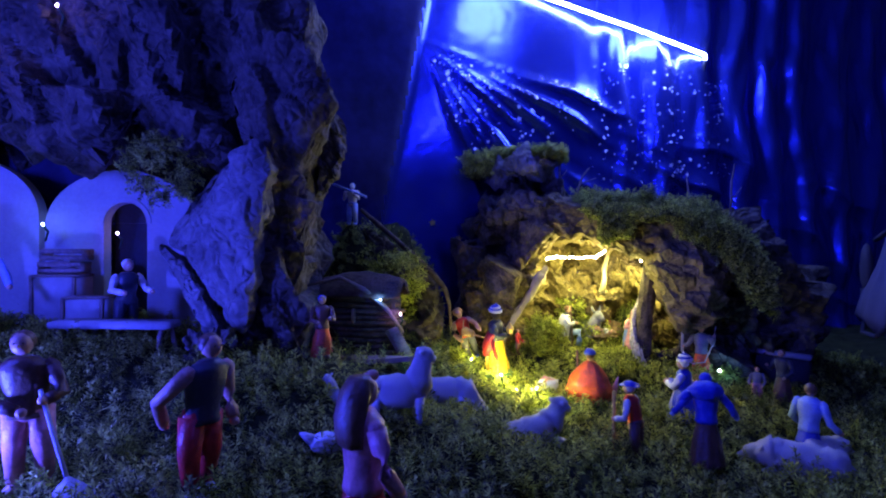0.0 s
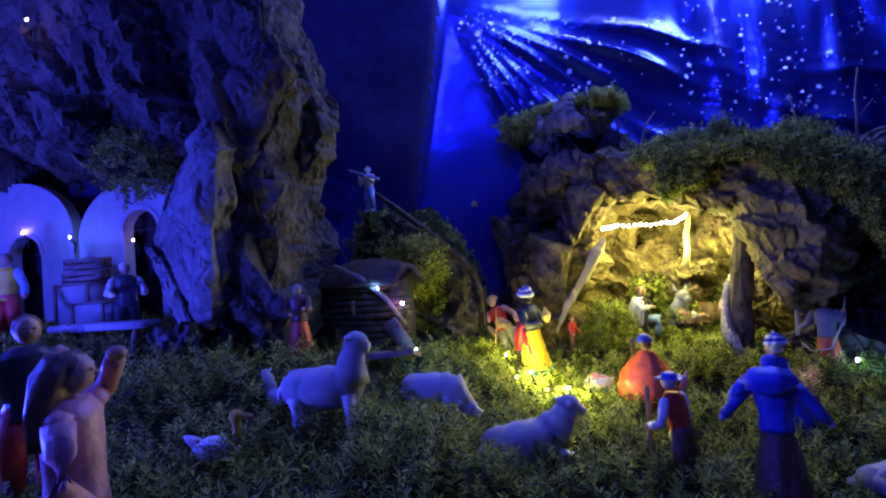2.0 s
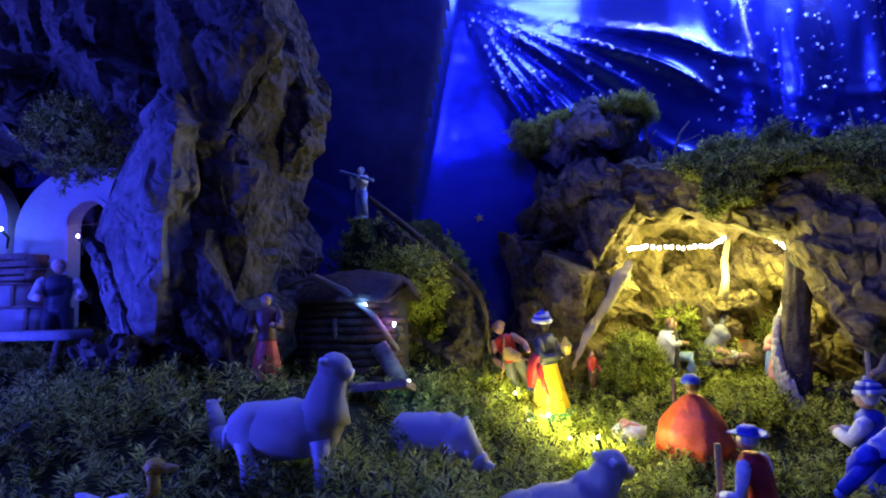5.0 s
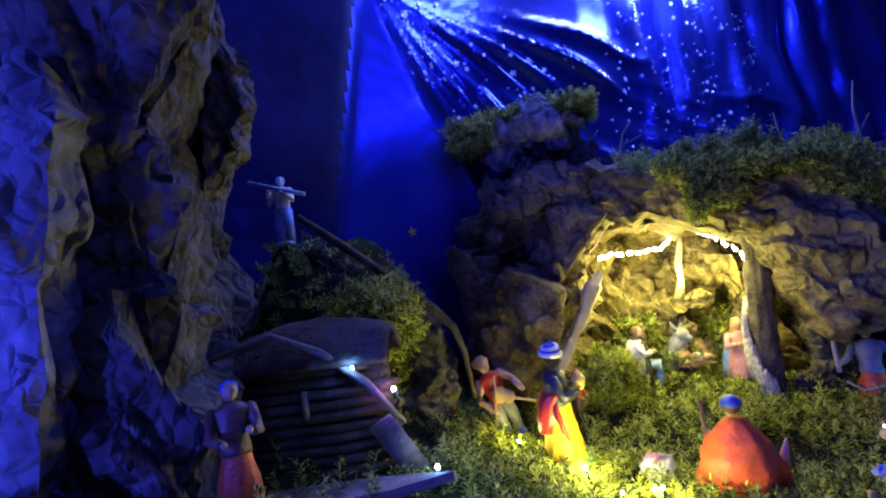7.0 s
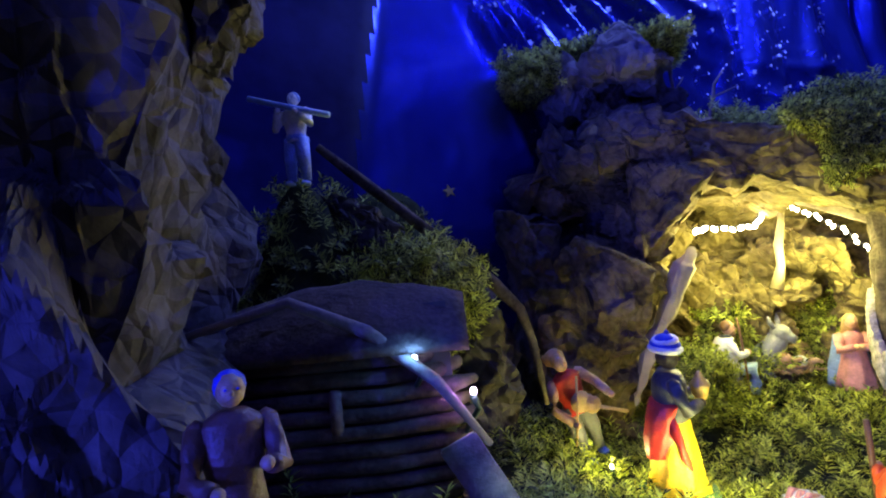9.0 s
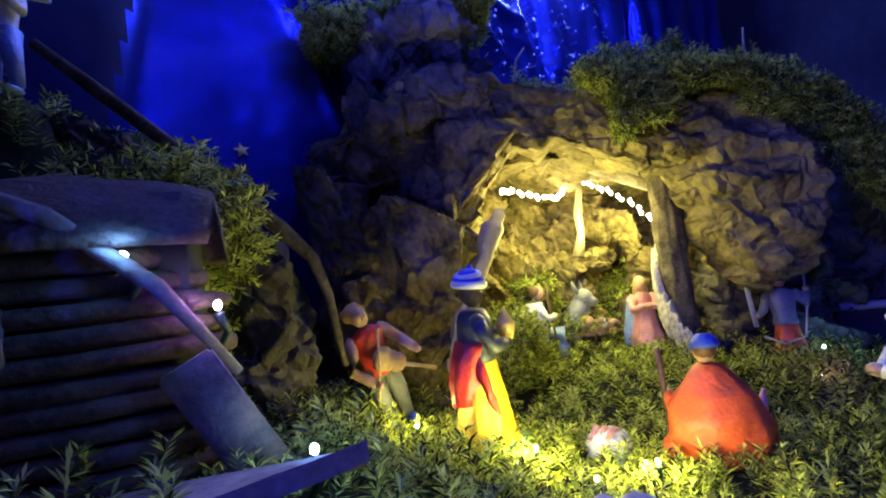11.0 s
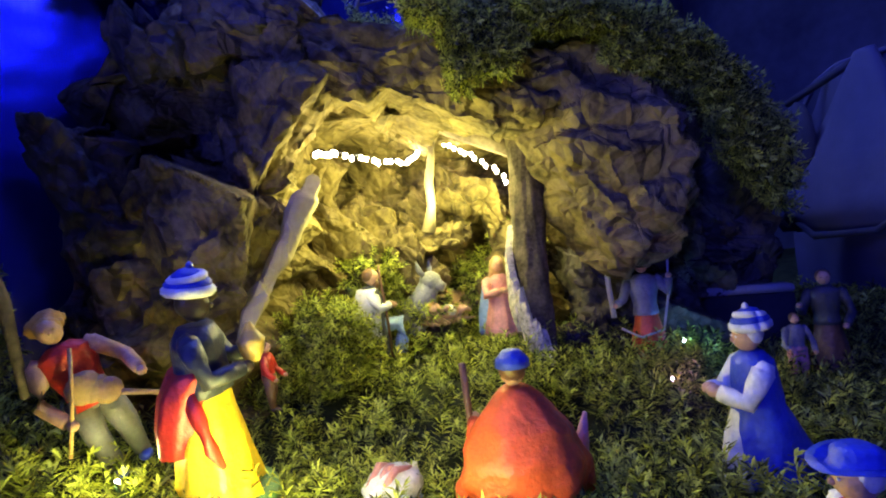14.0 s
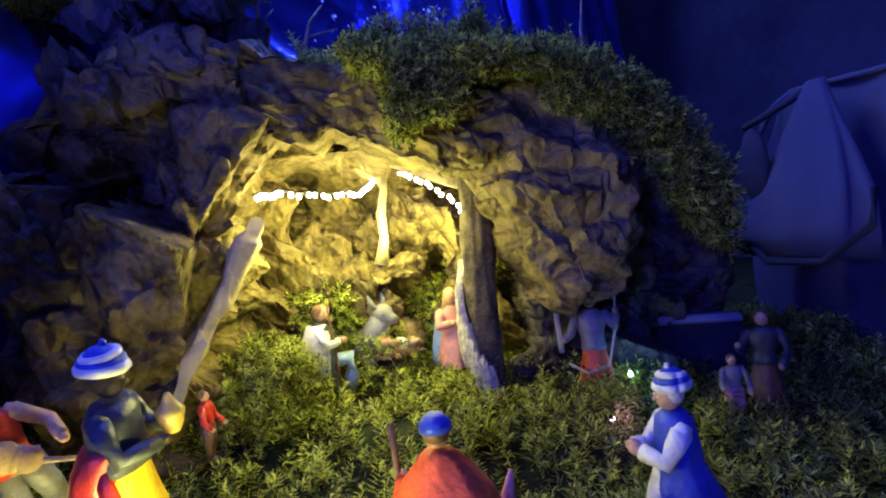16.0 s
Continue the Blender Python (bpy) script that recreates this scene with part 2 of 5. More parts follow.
def boulder(r, amp=0.25, size=14.0, seed=0.0, sub=5):
    bm = bmesh.new()
    bmesh.ops.create_icosphere(bm, subdivisions=sub, radius=1)
    off = Vector((seed, -seed, seed * 1.7))
    m = min(r)
    for v in bm.verts:
        n = v.co.copy()
        v.co = Vector((v.co.x * r[0], v.co.y * r[1], v.co.z * r[2]))
        v.co += Vector((n.x * m, n.y * m, n.z * m)) * amp * facets(v.co + off, size)
    return bm


# ---------- ground ----------
HILLS = [(.08, .817, -.003), (.16, .81, -.012), (.206, .771, -.02), (.3, .71, -.025), (.225, .959, .024), (.339, .941, .016), (.28, .95, .02), (.33, .87, .018),
         (.404, .84, .0), (.46, .74, -.02), (.1, .65, -.025), (.02, .66, .0), (-.03, .53, .03), (-.09, .465, .015), (-.2, .40, .015), (-.33, .42, .015),
         (-.05, .33, .0), (-.45, .62, .09), (-.53, .62, .10), (-.6, .75, .1), (-.18, .56, .072), (-.15, .63, .07), (-.1, .72, .058), (-.02, .74, .045),
         (.0, .86, .03), (-.1, .88, .08), (.3, .55, -.04), (.2, .4, -.07), (.0, .2, -.06)]
HILLS += [(.4, .5, -.035), (.6, .6, -.03), (.62, .9, .0), (.35, 1.05, .03), (.1, 1.05, .03), (-.45, .3, .0)]
HA = np.array(HILLS)


def zg(x, y):
    w = np.exp(-((HA[:, 0] - x) ** 2 + (HA[:, 1] - y) ** 2) / (2 * 0.055 ** 2)) + 1e-7
    return float((w * HA[:, 2]).sum() / w.sum())


bm = bmesh.new()
NX, NY = 150, 130
grid = []
for j in range(NY + 1):
    row = []
    for i in range(NX + 1):
        x, y = -1.0 + 2.2 * i / NX, -0.4 + 1.75 * j / NY
        row.append(bm.verts.new((x, y, zg(x, y) - 0.006 + 0.007 * noise.fractal(Vector((x, y, 0)) * 22, 1.0, 2.0, 4))))
    grid.append(row)
for j in range(NY):
    for i in range(NX):
        bm.faces.new((grid[j][i], grid[j][i + 1], grid[j + 1][i + 1], grid[j + 1][i]))
tagged(link("ground", bm, M_SOIL), "dark earth table under a carpet of moss", "ground", kind="structure")


# ---------- moss ----------
rng = np.random.default_rng(7)


def sprig(seed):
    r = np.random.default_rng(seed)
    vs, fs = [], []
    lean = r.uniform(-0.5, 0.5, 2)
    for k in range(9):
        h = k / 8
        base = np.array([lean[0] * h * h * 0.7, lean[1] * h * h * 0.7, h * 0.85])
        for q in range(5):
            a = r.uniform(0, 6.283) if q else k * 2.4
            ln, wd = (0.40 - 0.19 * h) * r.uniform(0.7, 1.3), 0.027 * r.uniform(0.8, 1.3)
            up = 0.25 + 0.75 * h
            out = np.array([math.cos(a), math.sin(a), 0.0])
            side = np.array([-math.sin(a), math.cos(a), 0.0]) * wd
            mid, tip = base + out * ln * 0.5 + [0, 0, ln * 0.5 * up], base + out * ln + [0, 0, ln * up * 0.75]
            i = len(vs)
            vs += [base, mid + side, tip, mid - side]
            fs.append((i, i + 1, i + 2, i + 3))
    return np.array(vs), np.array(fs)


SPRIGS = [sprig(s) for s in range(14)]


def moss(name, spots, label, lo=0.010, hi=0.023, mat=None, kind="stuff"):
    """Many small sprigs at spots of (place, normal), in one sheet."""
    allv, allf, count = [], [], 0
    for p, nrm in spots:
        v, f = SPRIGS[rng.integers(len(SPRIGS))]
        n = np.array(nrm, float) + rng.normal(0, 0.33, 3)
        n /= np.linalg.norm(n)
        a = np.cross(n, rng.normal(0, 1, 3))
        a /= np.linalg.norm(a)
        b = np.cross(n, a)
        s = rng.uniform(lo, hi)
        allv.append(np.array(p) + s * (v[:, :1] * a + v[:, 1:2] * b + v[:, 2:] * n))
        allf.append(f + count)
        count += len(v)
    vv, ff = np.concatenate(allv), np.concatenate(allf)
    me = bpy.data.meshes.new(name)
    me.vertices.add(len(vv))
    me.vertices.foreach_set("co", vv.ravel())
    me.loops.add(ff.size)
    me.loops.foreach_set("vertex_index", ff.ravel())
    me.polygons.add(len(ff))
    me.polygons.foreach_set("loop_start", np.arange(0, ff.size, 4))
    me.update(calc_edges=True)
    me.materials.append(mat or M_MOSS)
    return tagged(new(name, me), label, "moss", kind=kind)


spots = []
for _ in range(23000):
    x, y = rng.uniform(-0.72, 0.72), rng.uniform(0.12, 1.04)
    if -0.16 < x < -0.03 and 0.77 < y < 0.84 or -0.19 < x < -0.03 and 0.58 < y < 0.76 and rng.uniform() > 0.22:
        continue
    spots.append(((x, y, zg(x, y) - 0.006 + rng.uniform(-0.005, 0.005) + 0.014 * noise.noise(Vector((x, y, 3)) * 30)), (0, 0, 1)))
moss("moss_carpet", spots, "green and yellow sheet moss covering the whole display floor", 0.010, 0.026)


# ---------- room, backdrop ----------
def slab(name, c, s, mat, label, cat):
    bm = bmesh.new()
    box(bm, c, s)
    return tagged(link(name, bm, mat, smooth=False), label, cat, kind="structure")


slab("wall_north", (0.2, 1.75, 0.6), (3.6, 0.1, 2.4), M_ROOM, "dark painted room wall behind the foil", "wall")
slab("wall_south", (0.2, -1.25, 0.6), (3.6, 0.1, 2.4), M_ROOM, "dark painted room wall", "wall")
slab("wall_west", (-1.55, 0.25, 0.6), (0.1, 2.9, 2.4), M_ROOM, "dark painted room wall", "wall")
slab("wall_east", (1.95, 0.25, 0.6), (0.1, 2.9, 2.4), M_ROOM, "dark painted room wall", "wall")
slab("ceiling", (0.2, 0.25, 1.85), (3.6, 3.1, 0.1), M_ROOM, "dark ceiling over the display", "ceiling")
slab("floor", (0.2, 0.25, -0.62), (3.6, 3.1, 0.1), M_ROOM, "dark room floor under the display table", "floor")


def foil_material():
    m, nt, b = nodes_of("blue_foil")
    tc = nt.nodes.new("ShaderNodeTexCoord")
    n = nt.nodes.new("ShaderNodeTexNoise")
    n.inputs["Scale"].default_value, n.inputs["Detail"].default_value = 14, 5
    nt.links.new(tc.outputs["Object"], n.inputs["Vector"])
    ramp = nt.nodes.new("ShaderNodeValToRGB")
    ramp.color_ramp.elements[0].color, ramp.color_ramp.elements[1].color = (0.025, 0.036, 0.34, 1), (0.07, 0.11, 0.62, 1)
    nt.links.new(n.outputs["Fac"], ramp.inputs["Fac"])
    nt.links.new(ramp.outputs["Color"], b.inputs["Base Color"])
    b.inputs["Roughness"].default_value, b.inputs["Metallic"].default_value = 0.27, 0.8
    b.inputs["Coat Weight"].default_value, b.inputs["Coat Roughness"].default_value = 0.5, 0.12
    b.inputs["Specular IOR Level"].default_value = 0.9
    bp = nt.nodes.new("ShaderNodeBump")
    bp.inputs["Strength"].default_value, bp.inputs["Distance"].default_value = 0.12, 0.004
    nt.links.new(n.outputs["Fac"], bp.inputs["Height"])
    nt.links.new(bp.outputs["Normal"], b.inputs["Normal"])
    return m


M_FOIL = foil_material()
M_NAVY = material("navy_plastic_sheet", (0.010, 0.011, 0.045), 0.6, 0.0, 0.3, 8, 0.3, 30, (0.016, 0.018, 0.08), 0.15)
TACK = Vector((-0.045, 0.60))
FOLDS = [(-1.12, .05, .016), (-0.98, .04, .014), (-0.86, .035, .02), (-0.74, .03, .015), (-0.65, .03, .02), (-0.52, .04, .016), (-0.40, .03, .018), (-0.26, .05, .014)]


FOLDS += [(-1.2 + 0.062 * k + 0.02 * math.sin(k * 2.7), 0.010 + 0.004 * math.sin(k * 1.9), 0.005 + 0.003 * math.sin(k * 3.1)) for k in range(17)]


def foil_y(x, z):
    """Hanging foil: fan of creases from a tack, upright pleats on the far side."""
    y = 1.056 + 0.3 * (x - 0.126)
    d = Vector((x, z)) - TACK
    r, a = d.length, math.atan2(d.y, d.x) + 0.05 * noise.noise(Vector((x, z, 0)) * 6)
    for at, wd, hg in FOLDS:
        y -= hg * min(1.0, r * 5) * math.exp(-abs(a - at) / wd) * (0.55 + 0.45 * math.sin(r * 17 + at * 40))
    k = 1 / (1 + math.exp(-(x - 0.36) * 30))
    y += k * 0.010 * math.sin(x * 62 + 3 * noise.noise(Vector((x, z, 4)) * 4)) + k * 0.010 * noise.noise(Vector((x * 3, z, 1)) * 12)
    y -= 0.012 / (1 + math.exp((x + 0.055 - 0.2 * (z - 0.55)) * 350))
    return y + 0.008 * noise.noise(Vector((x, z, 2)) * 7) + 0.0004 * noise.noise(Vector((x, z, 2)) * 60)


backdrop = thing("backdrop", label="wrinkled shiny dark blue foil sky sprinkled with stars, some standing for glints", category="backdrop", kind="structure")
bm = bmesh.new()
NX, NZ = 420, 180
for side in (0, 1):
    grid = [[bm.verts.new((-1.1 + 2.3 * i / NX, foil_y(-1.1 + 2.3 * i / NX, -0.05 + 1.0 * j / NZ) + 0.001 * side, -0.05 + 1.0 * j / NZ)) for i in range(NX + 1)] for j in range(NZ + 1)]
    for j in range(NZ):
        for i in range(NX):
            q = (grid[j][i], grid[j][i + 1], grid[j + 1][i + 1], grid[j + 1][i])
            f = bm.faces.new(q if side == 0 else q[::-1])
            x, z = q[0].co.x, q[0].co.z
            f.material_index = 1 if x < -0.058 + 0.2 * (z - 0.55) else 0
part("foil_sheet", bm, [M_FOIL, M_NAVY], backdrop)

M_STAR = material("silver_star", (0.85, 0.88, 0.9), 0.3, 0.3, 0.1, 200, 0.0, None, None, 0.9)
M_GOLDSTAR = material("gold_star", (0.75, 0.55, 0.1), 0.3, 0.6, 0.1, 200, 0.0, None, None, 0.9)


def star_mesh(r, mat):
    bm = bmesh.new()
    front = bm.verts.new((0, -0.0006, 0))
    rim = [bm.verts.new(((r if i % 2 == 0 else r * 0.42) * math.sin(i * math.pi / 5), 0, (r if i % 2 == 0 else r * 0.42) * math.cos(i * math.pi / 5))) for i in range(10)]
    for i in range(10):
        bm.faces.new((front, rim[i], rim[(i + 1) % 10]))
    me = bpy.data.meshes.new("star")
    bm.to_mesh(me)
    bm.free()
    me.materials.append(mat)
    return me


STARS = [star_mesh(r, M_STAR) for r in (0.0022, 0.0032, 0.0048, 0.0065)]
for k in range(270):
    # last forty stars follow the folds, imitating glints on the creases
    if k >= 230:
        at, r = FOLDS[k % len(FOLDS)][0] + rng.normal(0, 0.015), rng.uniform(0.04, 0.34)
        x, z = TACK.x + r * math.cos(at), TACK.y + r * math.sin(at)
    elif k < 75:
        a, r = rng.uniform(-1.15, -0.35), rng.uniform(0.05, 0.36)
        x, z = TACK.x + r * math.cos(a), TACK.y + r * math.sin(a)
    else:
        x, z = rng.uniform(0.30, 0.66), rng.uniform(0.34, 0.60)
    ob = new("star", STARS[int(rng.choice(4, p=[0.5, 0.28, 0.15, 0.07]))])
    ob.matrix_basis = pose(x, foil_y(x, z) - 0.003, z, rng.uniform(-25, 10), rng.uniform(0, 70), 16 + rng.uniform(-25, 25))
    ob.parent = backdrop

GOLDSTAR = star_mesh(0.0075, M_GOLDSTAR)
for x, z in ((0.031, 0.221), (-0.02, 0.25), (0.07, 0.19), (-0.05, 0.18)):
    ob = new("star", GOLDSTAR)
    ob.matrix_basis = pose(x, foil_y(x, z) - 0.004, z, -12, x * 400, 10)
    ob.parent = backdrop

# glowing blue rope light pinned along the top of the foil
rope = thing("blue_glow_tube", label="glowing blue-white rope light pinned along the foil", category="lamp")
bm = bmesh.new()
tube(bm, [(-0.72, 0.80, 0.90), (-0.3, 0.92, 0.80), (0.0, 1.005, 0.745), (0.19, 1.055, 0.708), (0.40, 1.11, 0.665), (0.578, 1.165, 0.629), (0.584, 1.175, 0.622)], 0.0033, 0, 10)
part("glowing_tube", bm, glow("blue_white_glow", (0.45, 0.6, 1.0), 45.0), rope)
bm = bmesh.new()
tube(bm, [(0.584, 1.175, 0.622), (0.585, 1.19, 0.60), (0.58, 1.195, 0.56)], [0.0045, 0.003, 0.002], 0, 8)
part("cable_end", bm, M_GREY, rope)
# unseen tube added along the front and left blue lamps
front = thing("blue_glow_tube", label="unseen glowing blue tube added in front to carry the blue lamps", category="lamp")
bm = bmesh.new()
tube(bm, [(-0.72, 0.80, 0.90), (-0.36, 0.52, 0.875), (-0.64, 0.30, 0.62), (-0.66, 0.16, 0.375), (-0.5, 0.02, 0.6), (-0.1, 0.04, 0.76), (0.30, 0.14, 0.78), (0.6, 0.3, 0.78)], 0.0033, 0, 10)
part("glowing_tube", bm, glow("deep_blue_glow", (0.05, 0.08, 1.0), 12.0), front)
bm = bmesh.new()
tube(bm, [(0.6, 0.3, 0.78), (0.64, 0.32, 0.76), (0.66, 0.33, 0.70)], [0.0035, 0.003, 0.002], 0, 8)
part("cable_end", bm, M_GREY, front)


# ---------- grotto ----------
AX = (0.192, 0.92, 0.0)
grotto = thing("grotto", AX, -22.3, "cave of crumpled brown painted paper rock, lit inside by warm bulbs", "grotto")


def rock(name, outline, depth, at, mat, bulge, amp, size, seed, label="", parent=None, tilt=0.0):
    ob = part(name, relief(outline, depth, bulge, amp, size, seed=seed), mat, parent or grotto, label, True)
    ob.data.set_sharp_from_angle(angle=radians(30))
    ob.matrix_basis = pose(*at, tilt, 0, 0)
    return ob


rock("left_wall", [(-.17, -.03), (-.155, .08), (-.118, .165), (-.085, .215), (-.054, .246), (0, .252), (-.009, .185), (-.02, .15), (-.05, .10), (-.078, .04), (-.09, -.03)], .10, (0, 0, 0), M_ROCK, .03, .024, 12, 1.0, "brown crumpled paper wall leaning inwards")
rock("outer_fold", [(-.21, -.03), (-.20, .06), (-.17, .13), (-.14, .19), (-.10, .235), (-.06, .25), (-.08, .1), (-.10, -.03)], .12, (0, .045, 0), M_ROCKDARK, .02, .022, 9, 2.0, "dark folded paper flank")
rock("roof", [(-.10, .262), (-.09, .283), (0, .290), (.05, .276), (.10, .260), (.15, .248), (.21, .232), (.26, .212), (.285, .185), (.25, .19), (.20, .215), (.16, .200), (.13, .192), (.10, .197), (.065, .202), (.03, .212), (0, .220), (-.02, .236), (-.06, .250)], .20, (0, -.005, 0), M_ROCK, .016, .014, 12, 3.0, "overhanging brown paper roof slab")
rock("bracket", [(.135, .194), (.126, .213), (.145, .231), (.178, .243), (.205, .238), (.195, .220), (.162, .191)], .05, (0, -.022, 0), M_ROCK, .010, .008, 22, 3.4, "folded brown paper bracket over the trunk")
rock("left_ledge", [(-.15, .245), (-.145, .28), (-.10, .30), (-.02, .30), (.0, .275), (-.05, .255), (-.10, .24)], .12, (0, .0, 0), M_ROCKDARK, .02, .018, 18, 4.0)
rock("cap_stone", [(-.125, .325), (-.13, .345), (-.10, .358), (-.05, .368), (-.01, .366), (-.005, .345), (-.035, .335), (-.06, .34), (-.09, .318)], .07, (0, .02, .004), M_PALE, .02, .016, 18, 5.0, "pale flat stone on top of the cave")
rock("cap_support", [(-.12, .27), (-.12, .33), (-.02, .34), (.01, .30), (.0, .27)], .08, (0, .05, 0), M_ROCKDARK, .02, .03, 16, 5.5)
rock("right_rock", [(.172, .212), (.2, .226), (.245, .216), (.262, .17), (.255, .12), (.235, .08), (.21, .062), (.192, .10), (.180, .13), (.172, .17)], .10, (0, -.012, 0), M_ROCK, .025, .020, 14, 6.0, "hanging brown crumpled boulder")
rock("right_foot", [(.19, -.03), (.19, .06), (.22, .10), (.28, .12), (.33, .08), (.33, -.03)], .12, (0, .05, 0), M_ROCKDARK, .02, .028, 13, 7.0)
rock("right_flank", [(.24, -.03), (.25, .1), (.25, .2), (.30, .24), (.36, .2), (.38, .1), (.38, -.03)], .14, (0, .09, 0), M_ROCKDARK, .03, .04, 12, 7.5)
rock("back_wall", [(-.19, -.03), (-.19, .1), (-.17, .22), (-.08, .29), (.1, .30), (.25, .28), (.3, .15), (.3, -.03)], .05, (0, .175, 0), M_ROCK, -.03, .03, 13, 8.0, "inner cave wall")
rock("inner_ceiling", [(-.13, .215), (-.13, .25), (.1, .27), (.28, .25), (.28, .20), (.1, .215)], .20, (0, .03, 0), M_ROCK, .0, .012, 18, 8.2, "dark inner roof of the cave")
rock("rear_lining", [(-.16, -.03), (-.16, .25), (.1, .27), (.3, .25), (.3, -.03)], .03, (0, .155, 0), M_ROCK, .0, .024, 14, 8.3, "crumpled lining at the back of the cave")
rock("side_wall", [(-.09, -.02), (-.09, .1), (-.07, .26), (.03, .27), (.05, .12), (.05, -.02)], .05, (-.045, .09, 0), M_ROCK, .01, .018, 15, 8.5)
# cream colour stands in for the light this fold catches from inside
cream = rock("lit_paper_fold", [(-.020, .170), (-.009, .166), (-.022, .141), (-.042, .110), (-.066, .078), (-.090, .040), (-.074, .085), (-.046, .126)], .010, (0, 0, 0), M_CREAM, .003, .0025, 20, 9.0, "paper fold beside the opening, warm light put into its pale colour")
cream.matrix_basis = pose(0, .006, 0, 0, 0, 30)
rock("inner_boulder", [(-.03, .0), (-.025, .08), (-.01, .135), (.025, .160), (.052, .150), (.060, .11), (.045, .07), (.03, .0)], .05, (-.012, .10, 0), M_ROCK, .015, .020, 15, 9.5, "large inner facet of the cave wall")
for nm, ol, at, sd in (("shelf_stone", [(.030, .112), (.042, .122), (.070, .125), (.105, .128), (.112, .112), (.090, .099), (.050, .100)], (0, .075, 0), 10.0),
                       ("shelf_block", [(.042, .03), (.040, .088), (.065, .096), (.086, .085), (.088, .03)], (0, .085, 0), 11.0),
                       ("upper_stone", [(.095, .125), (.098, .165), (.118, .180), (.135, .160), (.128, .125)], (0, .12, 0), 12.0),
                       ("slanting_stone", [(.090, .150), (.120, .172), (.150, .150), (.175, .095), (.160, .090), (.125, .135)], (0, .105, 0), 12.5),
                       ("lower_stone", [(.125, .02), (.128, .085), (.155, .105), (.19, .08), (.20, .02)], (0, .10, 0), 13.0),
                       ("rear_stone", [(.062, .130), (.066, .168), (.092, .176), (.100, .150), (.096, .128)], (0, .13, 0), 14.0)):
    rock(nm, ol, .04, at, M_ROCK, .008, .011, 24, sd)
bm = bmesh.new()
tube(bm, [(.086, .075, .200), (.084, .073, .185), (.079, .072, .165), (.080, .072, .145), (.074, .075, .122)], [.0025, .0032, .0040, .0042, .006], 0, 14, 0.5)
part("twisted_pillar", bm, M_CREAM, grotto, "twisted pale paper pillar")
bm = bmesh.new()
box(bm, (.132, .055, .198), (.085, .012, .024), 0, Matrix.Rotation(0.42, 4, "Y"), .002)
part("roof_board", bm, M_WOOD, grotto, "slanting wooden roof board")

# tree trunk beside the opening
tree = thing("pine_trunk", (0.332, 0.883, 0.0), 0, "pine branch trunk with flaking bark carrying the mossy canopy", "tree")
bm = bmesh.new()
pts = [Vector((-0.004 + 0.034 * k / 40 + 0.001 * math.sin(k * 0.3), 0.022 * k / 40, -0.005 + 0.225 * k / 40)) for k in range(41)]
loops = []
for k, p in enumerate(pts):
    lp = []
    for i in range(48):
        a = 2 * math.pi * i / 48
        q = Vector((math.cos(a), math.sin(a), 0))
        c = noise.voronoi(Vector((q.x * 1.6, q.y * 1.6, p.z * 26)))[0]
        r = 0.0128 + 0.004 * max(0, 0.2 - k / 40) * 5 + 0.0045 * min(0.6, c[1] - c[0]) + 0.001 * noise.noise(q * 4 + p * 120)
        lp.append(p + q * r)
    loops.append(lp)
rings(bm, loops, 0)
part("trunk", bm, M_BARK, tree)
PLATES = []
for k in range(6):
    bm = bmesh.new()
    w, h = random.uniform(.16, .30), random.uniform(.008, .017)
    ring = []
    for i in range(7):
        a, r = -math.pi + 2 * math.pi * i / 7, random.uniform(.75, 1.15)
        ring.append((math.sin(a) * w * r, math.cos(a) * h * r))
    loops = [[(math.sin(u) * rad, -math.cos(u) * rad, v) for u, v in [(p * sh, q * sh) for p, q in ring]] for rad, sh in ((.0135, 1.0), (.0188, .90), (.0205, .55))]
    rings(bm, loops, 0)
    bmesh.ops.recalc_face_normals(bm, faces=bm.faces)
    me = bpy.data.meshes.new("bark_plate")
    bm.to_mesh(me)
    bm.free()
    me.materials.append(M_BARKPALE)
    PLATES.append(me)
for k in range(110):
    ob = new("bark_plate", PLATES[k % 6])
    ob.parent = tree
    u = k * 0.618 % 1.0
    ob.matrix_basis = pose(-0.004 + 0.030 * u, 0.0195 * u, 0.006 + 0.2 * u, 0, 0, k * 137.5 + random.uniform(-15, 15))

# moss on the roof, cap stone and slopes
def local(s, y, z):
    return grotto.matrix_basis @ Vector((s, y, z))


def canopy_top(s):
    return 0.278 - 0.10 * s - max(0, s - 0.20) ** 2 * 5.5


spots = []
for _ in range(5200):
    s, y = rng.uniform(0.03, 0.315), rng.uniform(-0.03, 0.16)
    if s < 0.08 and y < 0.02:
        continue
    edge = canopy_top(s) + 0.022 * noise.noise(Vector((s, y, 0)) * 24) + 0.12 * max(0, y) * max(0, 1 - s * 4)
    spots.append((local(s, y, edge + rng.uniform(-0.012, 0.010)), (0, -0.35, 1)))
for _ in range(3000):
    s = rng.uniform(0.06, 0.32)
    patch = noise.noise(Vector((s * 40, 0, 0)))
    drop = 0.050 + 0.02 * patch if 0.08 < s < 0.125 else 0.012 if s < 0.195 else 0.030 + 0.35 * (s - 0.195) + 0.025 * patch
    h = rng.uniform(0, 1) ** 1.4
    spots.append((local(s, -0.032 - 0.010 * math.sin(h * 3) + rng.uniform(-0.008, 0.008), canopy_top(s) - h * max(0.008, drop)), (0, -1, -0.1)))
